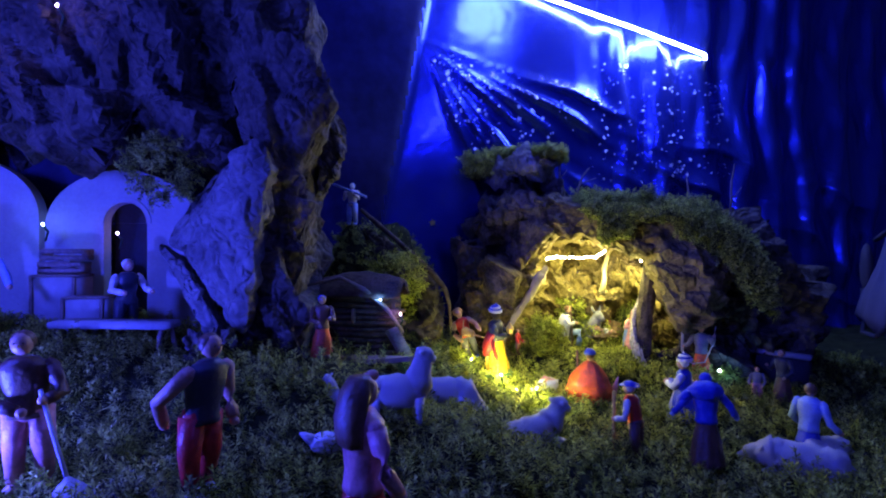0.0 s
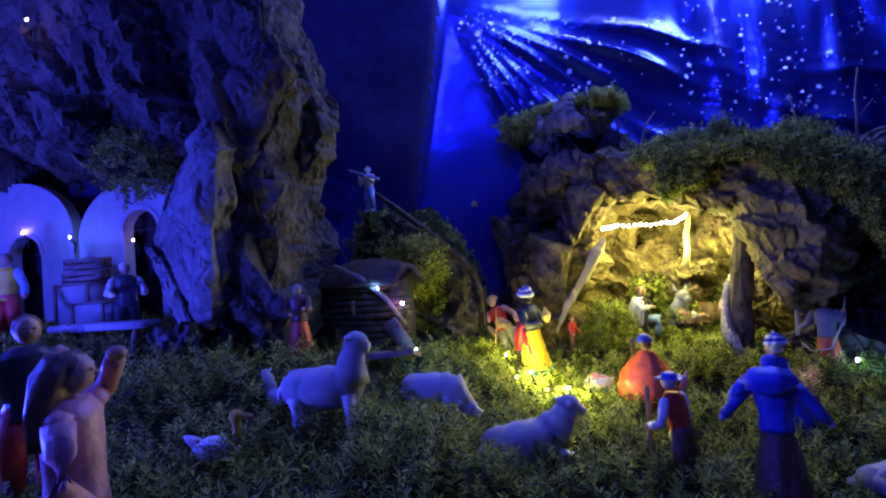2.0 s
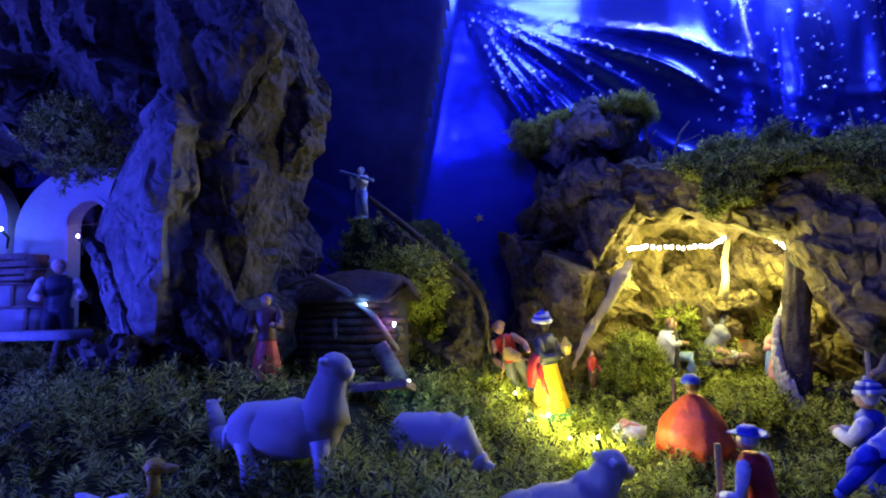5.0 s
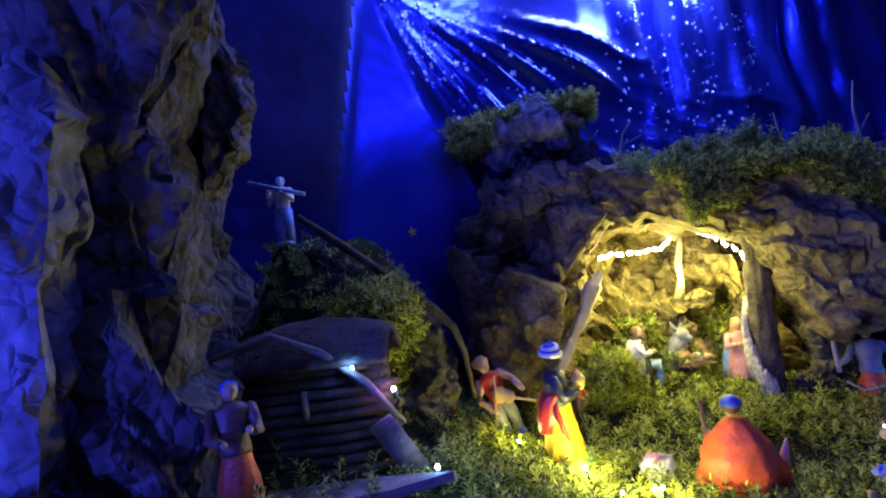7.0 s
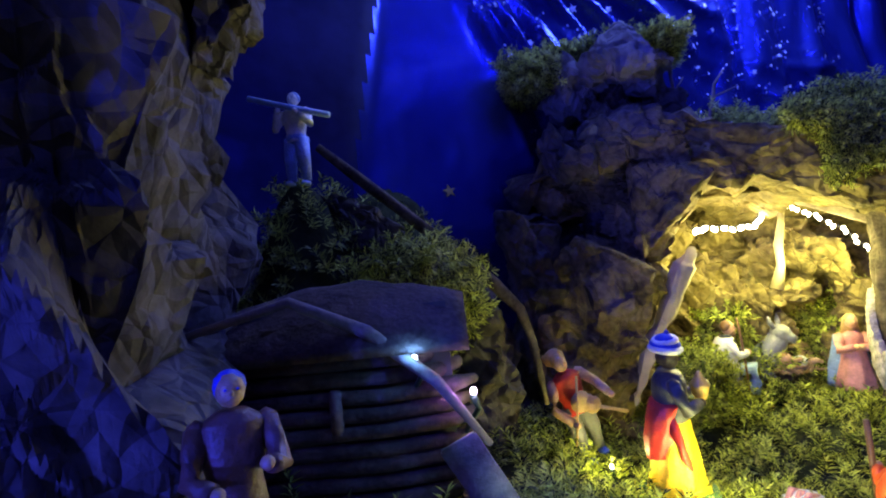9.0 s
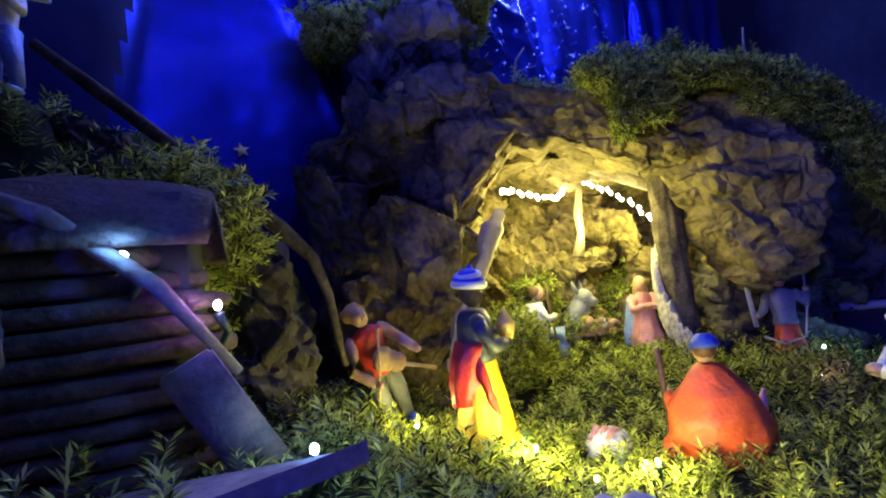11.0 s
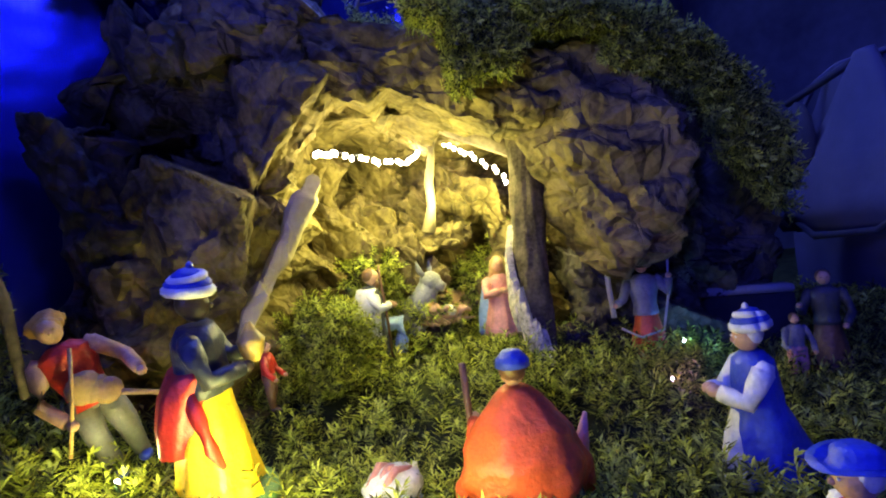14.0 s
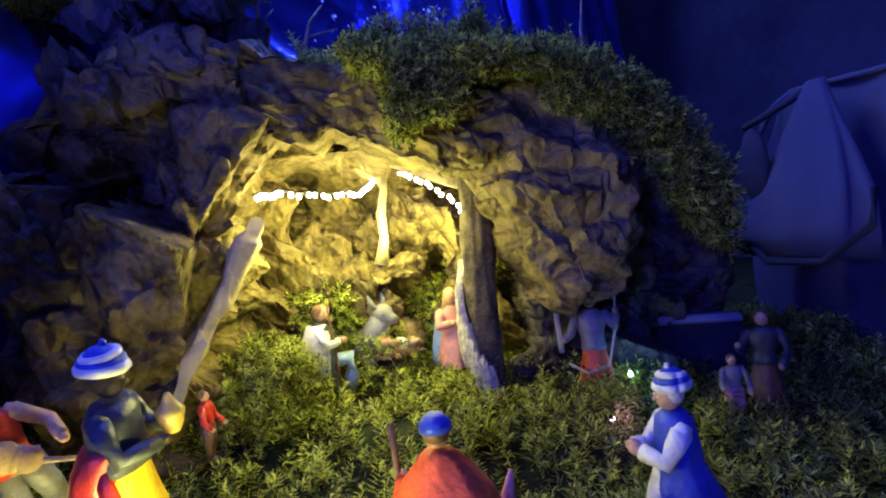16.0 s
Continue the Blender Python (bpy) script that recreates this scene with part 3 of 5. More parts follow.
for _ in range(1500):
    s, y = rng.uniform(-0.15, 0.01), rng.uniform(0.02, 0.10)
    spots.append((local(s, y, 0.367 + 0.012 * noise.noise(Vector((s, y, 5)) * 30) + rng.uniform(-0.006, 0.008)), (0, -0.3, 1)))
for _ in range(400):
    s = rng.uniform(-0.165, -0.11)
    spots.append((local(s, rng.uniform(0.0, 0.06), rng.uniform(0.335, 0.37)), (-0.6, -0.6, 0.4)))
moss("canopy_moss", spots, "hanging green moss over the cave roof", 0.011, 0.02)
spots = []
for cx, cz, sc, n in ((-.02, .045, .026, 340), (-.045, .035, .020, 200), (.128, .065, .022, 260), (.165, .10, .014, 130), (.10, .04, .018, 160), (.02, .085, .018, 150), (.06, .03, .03, 240)):
    for _ in range(n):
        d = rng.normal(0, 1, 3)
        d /= np.linalg.norm(d)
        spots.append((local(cx + d[0] * sc, (.122 if cx > 0.09 else .075 if cx > 0.01 else .012) + d[1] * sc * 0.6, cz + d[2] * sc), tuple(grotto.matrix_basis.to_3x3() @ Vector(d))))
moss("cave_moss", spots, "bright moss clumps growing inside the cave", 0.010, 0.020)

# strings of warm bulbs
M_BULB = glow("warm_bulb", (1.0, 0.90, 0.58), 40.0)


def bulb_string(name, pts, n, mat, wire, label, r=0.0018):
    st = thing(name, pts[0], 0, label, "lamp")
    o = Vector(pts[0])
    ps = [Vector(p) - o for p in pts]
    cable = []
    for k in range(n):
        u = k / max(1, n - 1) * (len(ps) - 1)
        i = min(int(u), len(ps) - 2)
        cable.append(ps[i].lerp(ps[i + 1], u - i) + Vector((0.0006 * math.sin(k * 5.1), 0.002 * math.sin(k * 3.3), 0.0008 * math.sin(k * 7.7))))
    bm = bmesh.new()
    tube(bm, [c + Vector((0, 0.004, 0.003)) for c in cable], 0.0009, 0, 6)
    part("wire", bm, wire, st)
    bm = bmesh.new()
    ball(bm, (0, 0, 0), (r, r, r * 1.25), 0, None, 2)
    first = part("bulb", bm, mat, st)
    for c in cable:
        ob = first if c is cable[0] else new("bulb", first.data)
        ob.parent, ob.location = st, c
    return st


bulb_string("bulb_string", [(.181, .918, .183), (.20, .93, .186), (.245, .955, .184), (.285, .975, .186), (.303, .985, .197)], 24, M_BULB, M_GREY, "string of glowing warm white bulbs under the cave roof")
bulb_string("bulb_string", [(.332, .985, .204), (.352, .975, .192), (.366, .955, .173), (.378, .94, .150), (.385, .932, .14)], 20, M_BULB, M_GREY, "short string of glowing warm bulbs beside the trunk")

# ---------- left massif ----------
massif = thing("rock_massif", (-0.22, 0.62, 0.0), 0, "tall crumpled paper cliff painted grey brown, with a hollow", "rock")
rock("column", [(-.05, .02), (-.06, .15), (-.04, .25), (-.02, .33), (-.03, .42), (-.02, .52), (.045, .53), (.062, .44), (.060, .36), (.046, .30), (.050, .24), (.048, .15), (.035, .06), (.02, .02)], .12, (.002, .05, 0), M_ROCKDARK, .03, .022, 9, 21.0, "crumpled column, shade put into its dark colour", massif)
rock("right_lip", [(.042, .27), (.066, .295), (.078, .335), (.072, .385), (.048, .44), (.034, .435), (.058, .38), (.064, .335), (.053, .30)], .05, (0, .11, 0), M_ROCKDARK, .006, .006, 30, 22.0, "curled paper lip beside the hollow", massif)
for nm, ol, dp, y, bulge, amp, size, seed, lb in (
        ("leaning_slab", [(.036, .325), (-.017, .298), (-.062, .264), (-.094, .206), (-.058, .190), (-.024, .150), (.004, .106), (.018, .100), (.028, .125), (.034, .21), (.050, .25), (.054, .31)], .03, -.048, .014, .010, 10, 23.0, "pale leaning slab of crumpled paper"),
        ("slab_strip", [(-.100, .204), (-.072, .186), (-.036, .146), (-.006, .102), (-.020, .092), (-.058, .136)], .02, -.052, .004, .006, 16, 23.5, "narrow pale strip below the slab")):
    slab_part = rock(nm, ol, dp, (0, 0, 0), M_PALE, bulge, amp, size, seed, lb, massif)
    slab_part.matrix_basis = pose(-.036, y + .055, 0, 0, 0, -19)
rock("slab_foot", [(-.055, .045), (-.04, .10), (-.015, .112), (.012, .10), (.02, .05), (-.02, .035)], .05, (-.03, -.015, 0), M_ROCKDARK, .015, .02, 20, 24.0, "", massif)
rock("overhang", [(-.60, .30), (-.62, .44), (-.50, .55), (-.2, .56), (-.02, .53), (-.03, .40), (-.06, .31), (-.16, .345), (-.26, .335), (-.36, .36), (-.46, .345)], .18, (0, .03, 0), M_ROCKDARK, .05, .032, 9, 25.0, "crumpled paper roof of rock over the village", massif)
rock("rear_cliff", [(-.70, .05), (-.70, .35), (-.4, .42), (-.1, .42), (-.08, .05)], .06, (0, .24, 0), M_ROCKDARK, .02, .04, 9, 26.0, "", massif)

# plaster village arches
def arch(name, at, w, h, dw, dh, dx, label):
    """Round-topped plaster wall with an arched doorway through it."""
    st = thing(name, at, 4, label, "house", "village arches")
    bm = bmesh.new()
    N, t = 28, 0.018
    outer, inner = [], []
    for i in range(N + 1):
        a = math.pi * i / N
        outer.append((-w / 2 * math.cos(a), h - w / 2 * 0.8 + w / 2 * 0.8 * math.sin(a)))
        inner.append((dx - dw / 2 * math.cos(a), dh - dw / 2 + dw / 2 * math.sin(a)))
    outer, inner = [(-w / 2, 0)] + outer + [(w / 2, 0)], [(dx - dw / 2, 0)] + inner + [(dx + dw / 2, 0)]
    vs = [[bm.verts.new((x, y, z)) for x, z in ring] for ring in (outer, inner) for y in (0, t)]
    of, ob_, jf, jb = vs
    for i in range(len(outer) - 1):
        bm.faces.new((of[i], of[i + 1], jf[i + 1], jf[i]))
        bm.faces.new((ob_[i + 1], ob_[i], jb[i], jb[i + 1]))
        bm.faces.new((of[i + 1], of[i], ob_[i], ob_[i + 1]))
        bm.faces.new((jf[i], jf[i + 1], jb[i + 1], jb[i]))
    bmesh.ops.recalc_face_normals(bm, faces=bm.faces)
    part("wall", bm, M_PLASTER, st, smooth=False)
    bm = bmesh.new()
    rings(bm, [[(dx + (dw / 2 + o) * -math.cos(math.pi * i / 14), y, dh - dw / 2 + (dw / 2 + o) * math.sin(math.pi * i / 14)) for i in range(15)] for o, y in ((0, -.002), (.006, -.002), (.006, .001), (0, .001))], 0, False)
    part("door_arch", bm, M_PLASTER, st, smooth=False)
    # dark panel behind the doorway imitates the shade inside
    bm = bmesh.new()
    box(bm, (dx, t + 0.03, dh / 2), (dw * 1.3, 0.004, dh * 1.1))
    part("doorway_shade_panel", bm, M_GREY, st, smooth=False)
    return st


arch("plaster_arch", (-0.655, 0.715, 0.09), 0.205, 0.235, 0.058, 0.155, 0.015, "pale round-topped plaster facade with a dark arched doorway")
arch("plaster_arch", (-0.447, 0.735, 0.09), 0.205, 0.22, 0.058, 0.175, 0.005, "pale round-topped plaster facade with a tall arched doorway")

# ---------- village props ----------
def crate_stack(at, rz):
    st = thing("crate_stack", at, rz, "stack of two slatted pale wooden crates", "crate")
    for k in range(2):
        z = 0.002 + 0.017 * k
        for j in range(2):
            bm = bmesh.new()
            box(bm, (0.003 * k, -0.013, z + 0.0035 + 0.0085 * j), (0.052, 0.002, 0.0065), 0, None, .0005)
            part("front_slat", bm, M_WOOD, st)
            bm = bmesh.new()
            box(bm, (0.003 * k, 0.013, z + 0.0035 + 0.0085 * j), (0.052, 0.002, 0.0065), 0, None, .0005)
            part("back_slat", bm, M_WOOD, st)
        for x in (-0.025, 0.025):
            bm = bmesh.new()
            box(bm, (x + 0.003 * k, 0, z + 0.007), (0.002, 0.024, 0.014))
            part("end_panel", bm, M_WOOD, st)
    return st


def bench(at, rz, ln, h, wd, label):
    st = thing("bench", at, rz, label, "table")
    bm = bmesh.new()
    box(bm, (0, 0, h), (ln, wd, 0.008), 0, None, .001)
    part("tabletop", bm, M_PLASTER, st)
    for x in (-ln / 2 + 0.008, ln / 2 - 0.008):
        for s in (-1, 1):
            bm = bmesh.new()
            tube(bm, [(x, s * wd * 0.25, h), (x + 0.004 * s, s * wd * 0.42, 0)], 0.0028, 0, 8)
            part("leg", bm, M_WOOD, st)
    return st


def chest(at, rz, s, label):
    st = thing("wooden_box", at, rz, label, "box")
    bm = bmesh.new()
    box(bm, (0, 0, s[2] / 2), s, 0, None, .0015)
    part("body", bm, M_PLASTER, st)
    bm = bmesh.new()
    box(bm, (0, 0, s[2] + 0.0015), (s[0] * 1.04, s[1] * 1.04, 0.003), 0, None, .0008)
    part("lid", bm, M_WOOD, st)
    for x in (-1, 1):
        bm = bmesh.new()
        box(bm, (x * s[0] * 0.46, -s[1] / 2 - 0.0012, s[2] / 2), (0.004, 0.002, s[2]))
        part("corner_post", bm, M_WOOD, st)
    return st


crate_stack((-0.497, 0.694, 0.166), 6)
chest((-0.497, 0.69, 0.095), 6, (0.055, 0.04, 0.069), "tall plain wooden box carrying crates")
chest((-0.445, 0.665, 0.088), 4, (0.05, 0.03, 0.05), "pale wooden box beside the bench")
bench((-0.385, 0.62, 0.072), -3, 0.14, 0.04, 0.035, "long pale plank bench on trestle legs")
bench((-0.60, 0.63, 0.085), 8, 0.07, 0.035, 0.03, "small plank table beside the facade")

# ---------- log hut, branch, hill ----------
hut = thing("log_hut", (-0.118, 0.78, 0.043), -8, "dark little log cabin with a rounded bark roof", "hut")
for k in range(12):
    bm = bmesh.new()
    z = 0.010 + k * 0.0083 + random.uniform(-.0008, .0008)
    w = (0.062 if k < 8 else 0.062 - 0.006 * (k - 7)) * random.uniform(.96, 1.03)
    tube(bm, [(-w, -0.03, z), (-w * 0.4, -0.0315, z + 0.0006), (w * 0.3, -0.0305, z), (w * 0.8, -0.024, z), (w, -0.008, z)], [0.0036, 0.0042, 0.0038, 0.0041, 0.0034], 0, 9, 0.5)
    part("log", bm, M_DARKWOOD, hut)
bm = bmesh.new()
box(bm, (0, 0.0, 0.055), (0.105, 0.045, 0.11))
part("core", bm, M_GREY, hut)
bm = bmesh.new()
rings(bm, [[(x, y * (1.02 - 0.3 * abs(x) / 0.08), 0.088 + 0.036 * math.cos(y / 0.045 * 1.35) * (1 - (x / 0.11) ** 2) + 0.002 * noise.noise(Vector((x, y, 0)) * 60)) for y in [-0.047 + 0.094 * i / 16 for i in range(17)]] + [(x, y * (1.02 - 0.3 * abs(x) / 0.08), 0.083 + 0.034 * math.cos(y / 0.045 * 1.35) * (1 - (x / 0.11) ** 2)) for y in [0.047 - 0.094 * i / 16 for i in range(17)]] for x in [-0.066 + 0.128 * k / 14 for k in range(15)]], 0)
part("roof", bm, M_DARKWOOD, hut, "rounded bark roof")
bm = bmesh.new()
tube(bm, [(-0.07, -0.045, 0.105), (-0.02, -0.044, 0.117), (0.015, -0.042, 0.100), (0.045, -0.036, 0.074), (0.068, -0.03, 0.04)], [0.002, 0.003, 0.0032, 0.003, 0.002], 0, 8, 0.3)
part("eave_branch", bm, M_WOOD, hut, "thin curved branch along the eave")
bm = bmesh.new()
box(bm, (-0.004, -0.034, 0.062), (0.006, 0.003, 0.022), 0, None, .0008)
part("shutter", bm, M_WOOD, hut)
ramp = thing("ramp_board", (-0.06, 0.735, 0.055), -14, "short weathered board leaning against the hut", "board")
bm = bmesh.new()
box(bm, (0, 0, 0.012), (0.019, 0.004, 0.052), 0, Matrix.Rotation(-0.45, 4, "Y") @ Matrix.Rotation(0.3, 4, "X"), .001)
part("board", bm, M_WOOD, ramp)
plank = thing("driftwood_plank", (-0.095, 0.700, 0.050), -8, "flat weathered driftwood plank before the hut", "board")
bm = bmesh.new()
rings(bm, [[(x, -0.012 * f + 0.003 * noise.noise(Vector((x, 0, 0)) * 50), 0.0 + 0.006 * abs(x) / 0.06), (x, 0.013 * f, 0.0), (x, 0.013 * f, 0.006), (x, -0.012 * f + 0.003 * noise.noise(Vector((x, 0, 0)) * 50), 0.006 + 0.006 * abs(x) / 0.06)] for x, f in [(-0.07 + 0.14 * k / 16, 0.5 + 0.9 * math.sin(math.pi * (0.1 + 0.8 * k / 16))) for k in range(17)]], 0)
part("plank", bm, M_WOOD, plank, smooth=False)

hill = thing("mossy_hill", (-0.09, 0.92, 0.05), 0, "steep dark earth hill with moss behind the hut", "hill")
ob = part("mound", boulder((0.10, 0.075, 0.17), 0.3, 12, 31.0), M_SOIL, hill)
ob.location = (-0.03, 0.035, 0.0)
ob = part("knoll", boulder((0.036, 0.032, 0.105), 0.25, 14, 34.0, 4), M_SOIL, hill)
ob.location = (-0.062, -0.032, 0.085)
# brown bank given the darker rock colour in place of shade
ob = part("paper_bank", relief([(-.06, -.04), (-.07, .10), (-.045, .18), (-.01, .165), (.04, .125), (.08, .085), (.098, .055), (.10, .0), (.09, -.04)], .04, .015, .018, 15, seed=32.0), M_ROCKDARK, hill, "brown crumpled paper bank, darkened in colour for shade")
ob.data.set_sharp_from_angle(angle=radians(30))
ob.location = (0.0, -0.035, 0.0)
spots = []
for _ in range(1900):
    u, v = rng.uniform(0, 6.283), rng.uniform(-0.05, 0.95)
    c = math.sqrt(max(0, 1 - v * v))
    n = Vector((math.cos(u) * c, math.sin(u) * c, v))
    spots.append((Vector((-0.12, 0.955, 0.05)) + Vector((n.x * 0.10, n.y * 0.075, n.z * 0.17)) * rng.uniform(0.97, 1.1), n))
for _ in range(260):
    n = Vector(rng.normal(0, 1, 3)).normalized()
    spots.append((Vector((-0.075, 0.84, 0.155)) + Vector((n.x * 0.035, n.y * 0.02, n.z * 0.028)), n))
for _ in range(260):
    n = Vector(rng.normal(0, 1, 3)).normalized()
    spots.append((Vector((-0.152, 0.888, 0.135)) + Vector((n.x * 0.038, n.y * 0.034, n.z * 0.102)), n))
for cx, cz, cy, sc, k in ((-0.335, 0.295, 0.63, 0.03, 150),):
    for _ in range(k):
        n = Vector(rng.normal(0, 1, 3)).normalized()
        spots.append((Vector((cx, cy, cz)) + n * sc, n))
moss("hill_moss", spots, "straggly moss on the hill and rock ledges", 0.012, 0.024)

branch = thing("fallen_branch", (-0.135, 0.865, 0.265), 0, "long bare branch sloping down from the hill to the moss", "branch")
bm = bmesh.new()
tube(bm, [(0, 0, 0), (0.03, 0.004, -0.026), (0.06, 0.008, -0.052), (0.09, 0.010, -0.080), (0.12, 0.010, -0.108), (0.138, 0.008, -0.13), (0.145, 0.006, -0.155), (0.149, 0.0, -0.20)], [0.003, 0.004, 0.0046, 0.005, 0.005, 0.0042, 0.003, 0.002], 0, 10, 0.35)
part("wood", bm, M_BARK, branch)
stand = tagged(link("standing_stone", relief([(-.022, -.17), (-.022, .0), (-.015, .02), (.01, .024), (.022, .008), (.024, -.17)], .03, .01, .012, 25, seed=33.0), M_ROCKDARK), "upright narrow grey stone behind the branch", "stone")
stand.location = (0.047, 0.967, 0.20)


# ---------- figurines ----------
def place(bm, name, mats, x, y, rz, s, label, cat="figurine", z=None, lean=(0, 0)):
    ob = link(name, bm, mats)
    ob.matrix_basis = pose(x, y, (zg(x, y) if z is None else z), lean[0], lean[1], rz) @ Matrix.Scale(s, 4)
    return tagged(ob, label, cat)


def head(bm, c, r, skin, hair, veil=None, beard=None):
    c = Vector(c)
    ball(bm, c, (r * 0.82, r * 0.9, r), skin)
    ball(bm, c + Vector((0, -r * 0.9, -r * 0.1)), (r * 0.13, r * 0.2, r * 0.2), skin, None, 1)
    ball(bm, c + Vector((0, r * 0.22, r * 0.2)), (r * 0.92, r * 0.88, r * 0.92), veil if veil is not None else hair)
    if veil is not None:
        loft(bm, [(c.x, c.y + r * 0.5, c.z - r * 1.7, r * 1.25, r * 0.6), (c.x, c.y + r * 0.4, c.z - r * 0.6, r * 1.05, r * 0.75), (c.x, c.y + r * 0.3, c.z + r * 0.6, r * 0.8, r * 0.7)], veil, 16, 5, 0.06)
    if beard is not None:
        ball(bm, c + Vector((0, -r * 0.45, -r * 0.75)), (r * 0.5, r * 0.45, r * 0.7), beard)
    for s in (-1, 1):
        ball(bm, c + Vector((s * r * 0.32, -r * 0.82, r * 0.12)), (r * 0.11, r * 0.06, r * 0.09), hair, None, 1)


def arm(bm, a, b, c, r, sleeve, hand):
    a, b, c = Vector(a), Vector(b), Vector(c)
    tube(bm, [a, a.lerp(b, 0.5), b, b.lerp(c, 0.5), b.lerp(c, 0.85)], [r * 1.25, r * 1.15, r * 1.05, r, r * 0.95], sleeve, 10)
    ball(bm, a, r * 1.25, sleeve, None, 1)
    ball(bm, c, (r * 0.75, r * 0.95, r * 0.75), hand, None, 2)


def turban(bm, c, r, band, top, knob):
    c = Vector(c)
    for k in range(3):
        pts = [c + Vector((math.cos(a) * r * (1.02 - 0.12 * k), math.sin(a) * r * (1.02 - 0.12 * k), r * (0.32 * k + 0.12 * math.sin(a + k)))) for a in [2 * math.pi * i / 14 for i in range(15)]]
        tube(bm, pts, r * (0.3 - 0.03 * k), band if k % 2 == 0 else top, 8)
    ball(bm, c + Vector((0, 0, r * 0.5)), (r * 0.85, r * 0.85, r * 0.7), top)
    ball(bm, c + Vector((0, -r * 0.2, r * 1.2)), (r * 0.22, r * 0.22, r * 0.3), knob, None, 1)


def brim_hat(bm, c, r, mi, rot=0.0):
    c = Vector(c)
    m = Matrix.Rotation(rot, 3, "X")
    secs = []
    for rad, z in ((1.75, 0.10), (1.8, 0.16), (1.2, 0.0), (0.98, 0.1), (0.92, 0.6), (0.6, 0.8)):
        secs.append([c + m @ Vector((rad * r * math.cos(a) * (1 + 0.06 * math.sin(3 * a)), rad * r * math.sin(a), z * r + (0.14 * r * math.cos(2 * a) if rad > 1.3 else 0))) for a in [2 * math.pi * i / 20 for i in range(20)]])
    rings(bm, secs, mi)


# tall king in a yellow robe: dark skin, blue and white turban
bm = bmesh.new()
loft(bm, [(0, 0, 0, .26, .24), (0, 0, .04, .25, .23), (0, 0, .05, .17, .16)], 5, 22)
loft(bm, [(.02, 0, .03, .20, .17), (.02, 0, .15, .18, .15), (0, 0, .35, .145, .12), (0, 0, .52, .115, .095), (0, 0, .62, .12, .09)], 0, 32, 7, .10)
loft(bm, [(0, 0, .50, .135, .105), (0, 0, .62, .13, .10), (0, 0, .72, .145, .095), (0, 0, .77, .09, .07)], 1, 20, 5, .05)
loft(bm, [(-.10, .11, .28, .03, .06), (-.08, .09, .40, .07, .09), (-.05, .06, .52, .10, .10), (-.02, .02, .61, .118, .10)], 2, 26, 8, .16)
tube(bm, [(-.11, .04, .56), (-.14, .0, .42), (-.15, -.03, .30), (-.14, -.06, .22)], [.03, .03, .028, .012], 2, 10, .2)
arm(bm, (-.14, 0, .73), (-.17, -.06, .58), (.0, -.17, .57), .036, 1, 3)
arm(bm, (.14, 0, .73), (.18, -.07, .59), (.08, -.18, .60), .036, 1, 3)
loft(bm, [(.07, -.19, .57, .03, .03), (.07, -.19, .60, .045, .045), (.07, -.19, .66, .06, .06), (.07, -.19, .70, .03, .03), (.07, -.19, .74, .012, .012)], 4, 14)
head(bm, (0, -.01, .85), .068, 3, 3)
turban(bm, (0, .0, .915), .078, 7, 6, 6)
place(bm, "king_figurine", [YELLOW, DARK, RED, DARKSKIN, GOLD, GREEN, BLUEP, WHITE], .084, .822, 70, .108, "standing painted king figurine with yellow robe, red sash and blue turban", z=zg(.084, .822) + .006, lean=(0, -6))

# kneeling king with a wide orange cape
bm = bmesh.new()
loft(bm, [(0, .03, 0, .19, .17), (0, .03, .10, .27, .22), (0, .03, .24, .335, .27), (0, .02, .38, .325, .26), (0, 0, .50, .265, .21), (0, -.01, .585, .20, .15), (0, -.02, .65, .14, .11), (0, -.02, .69, .095, .085), (0, -.02, .705, .07, .07)], 0, 44, 6, .07, 0.0, .13)
for s in (-1, 1):
    tube(bm, [(s * .22, .03, .34), (s * .33, .0, .20), (s * .37, -.02, .07)], [.04, .07, .03], 0, 10, .3)
head(bm, (0, -.03, .79), .088, 1, 2)
loft(bm, [(0, .0, .82, .097, .10), (0, .0, .86, .09, .095), (0, .0, .905, .05, .055)], 3, 16)
arm(bm, (.14, -.05, .55), (.24, -.15, .42), (.2, -.24, .50), .04, 0, 1)
tube(bm, [(.23, -.24, .1), (.23, -.24, .4), (.24, -.23, .82)], .022, 2, 8)
tube(bm, [(-.34, -.10, .16), (-.38, -.12, .30), (-.42, -.12, .46)], [.06, .045, .012], 4, 10)
place(bm, "king_figurine", [ORANGE, SKIN, BROWN, BLUEP, PINK], .213, .766, 156, .090, "kneeling king figurine wrapped in a wide orange-red cape", z=-.026)

# kneeling king in blue
bm = bmesh.new()
loft(bm, [(0, .06, 0, .19, .26), (0, .06, .10, .2, .25), (0, .03, .25, .16, .2), (0, .0, .45, .13, .13), (0, 0, .60, .15, .115), (0, 0, .70, .13, .10), (0, 0, .75, .06, .06)], 0, 28, 6, .09)
loft(bm, [(0, -.12, 0, .12, .12), (0, -.13, .12, .11, .10), (0, -.12, .28, .09, .07), (0, -.09, .42, .07, .05)], 1, 22, 5, .10)
for s in (-1, 1):
    arm(bm, (s * .13, -.01, .66), (s * .15, -.12, .50), (s * .03, -.24, .55), .05, 1, 2)
head(bm, (0, -.02, .83), .085, 2, 3)
turban(bm, (0, .01, .895), .088, 1, 0, 1)
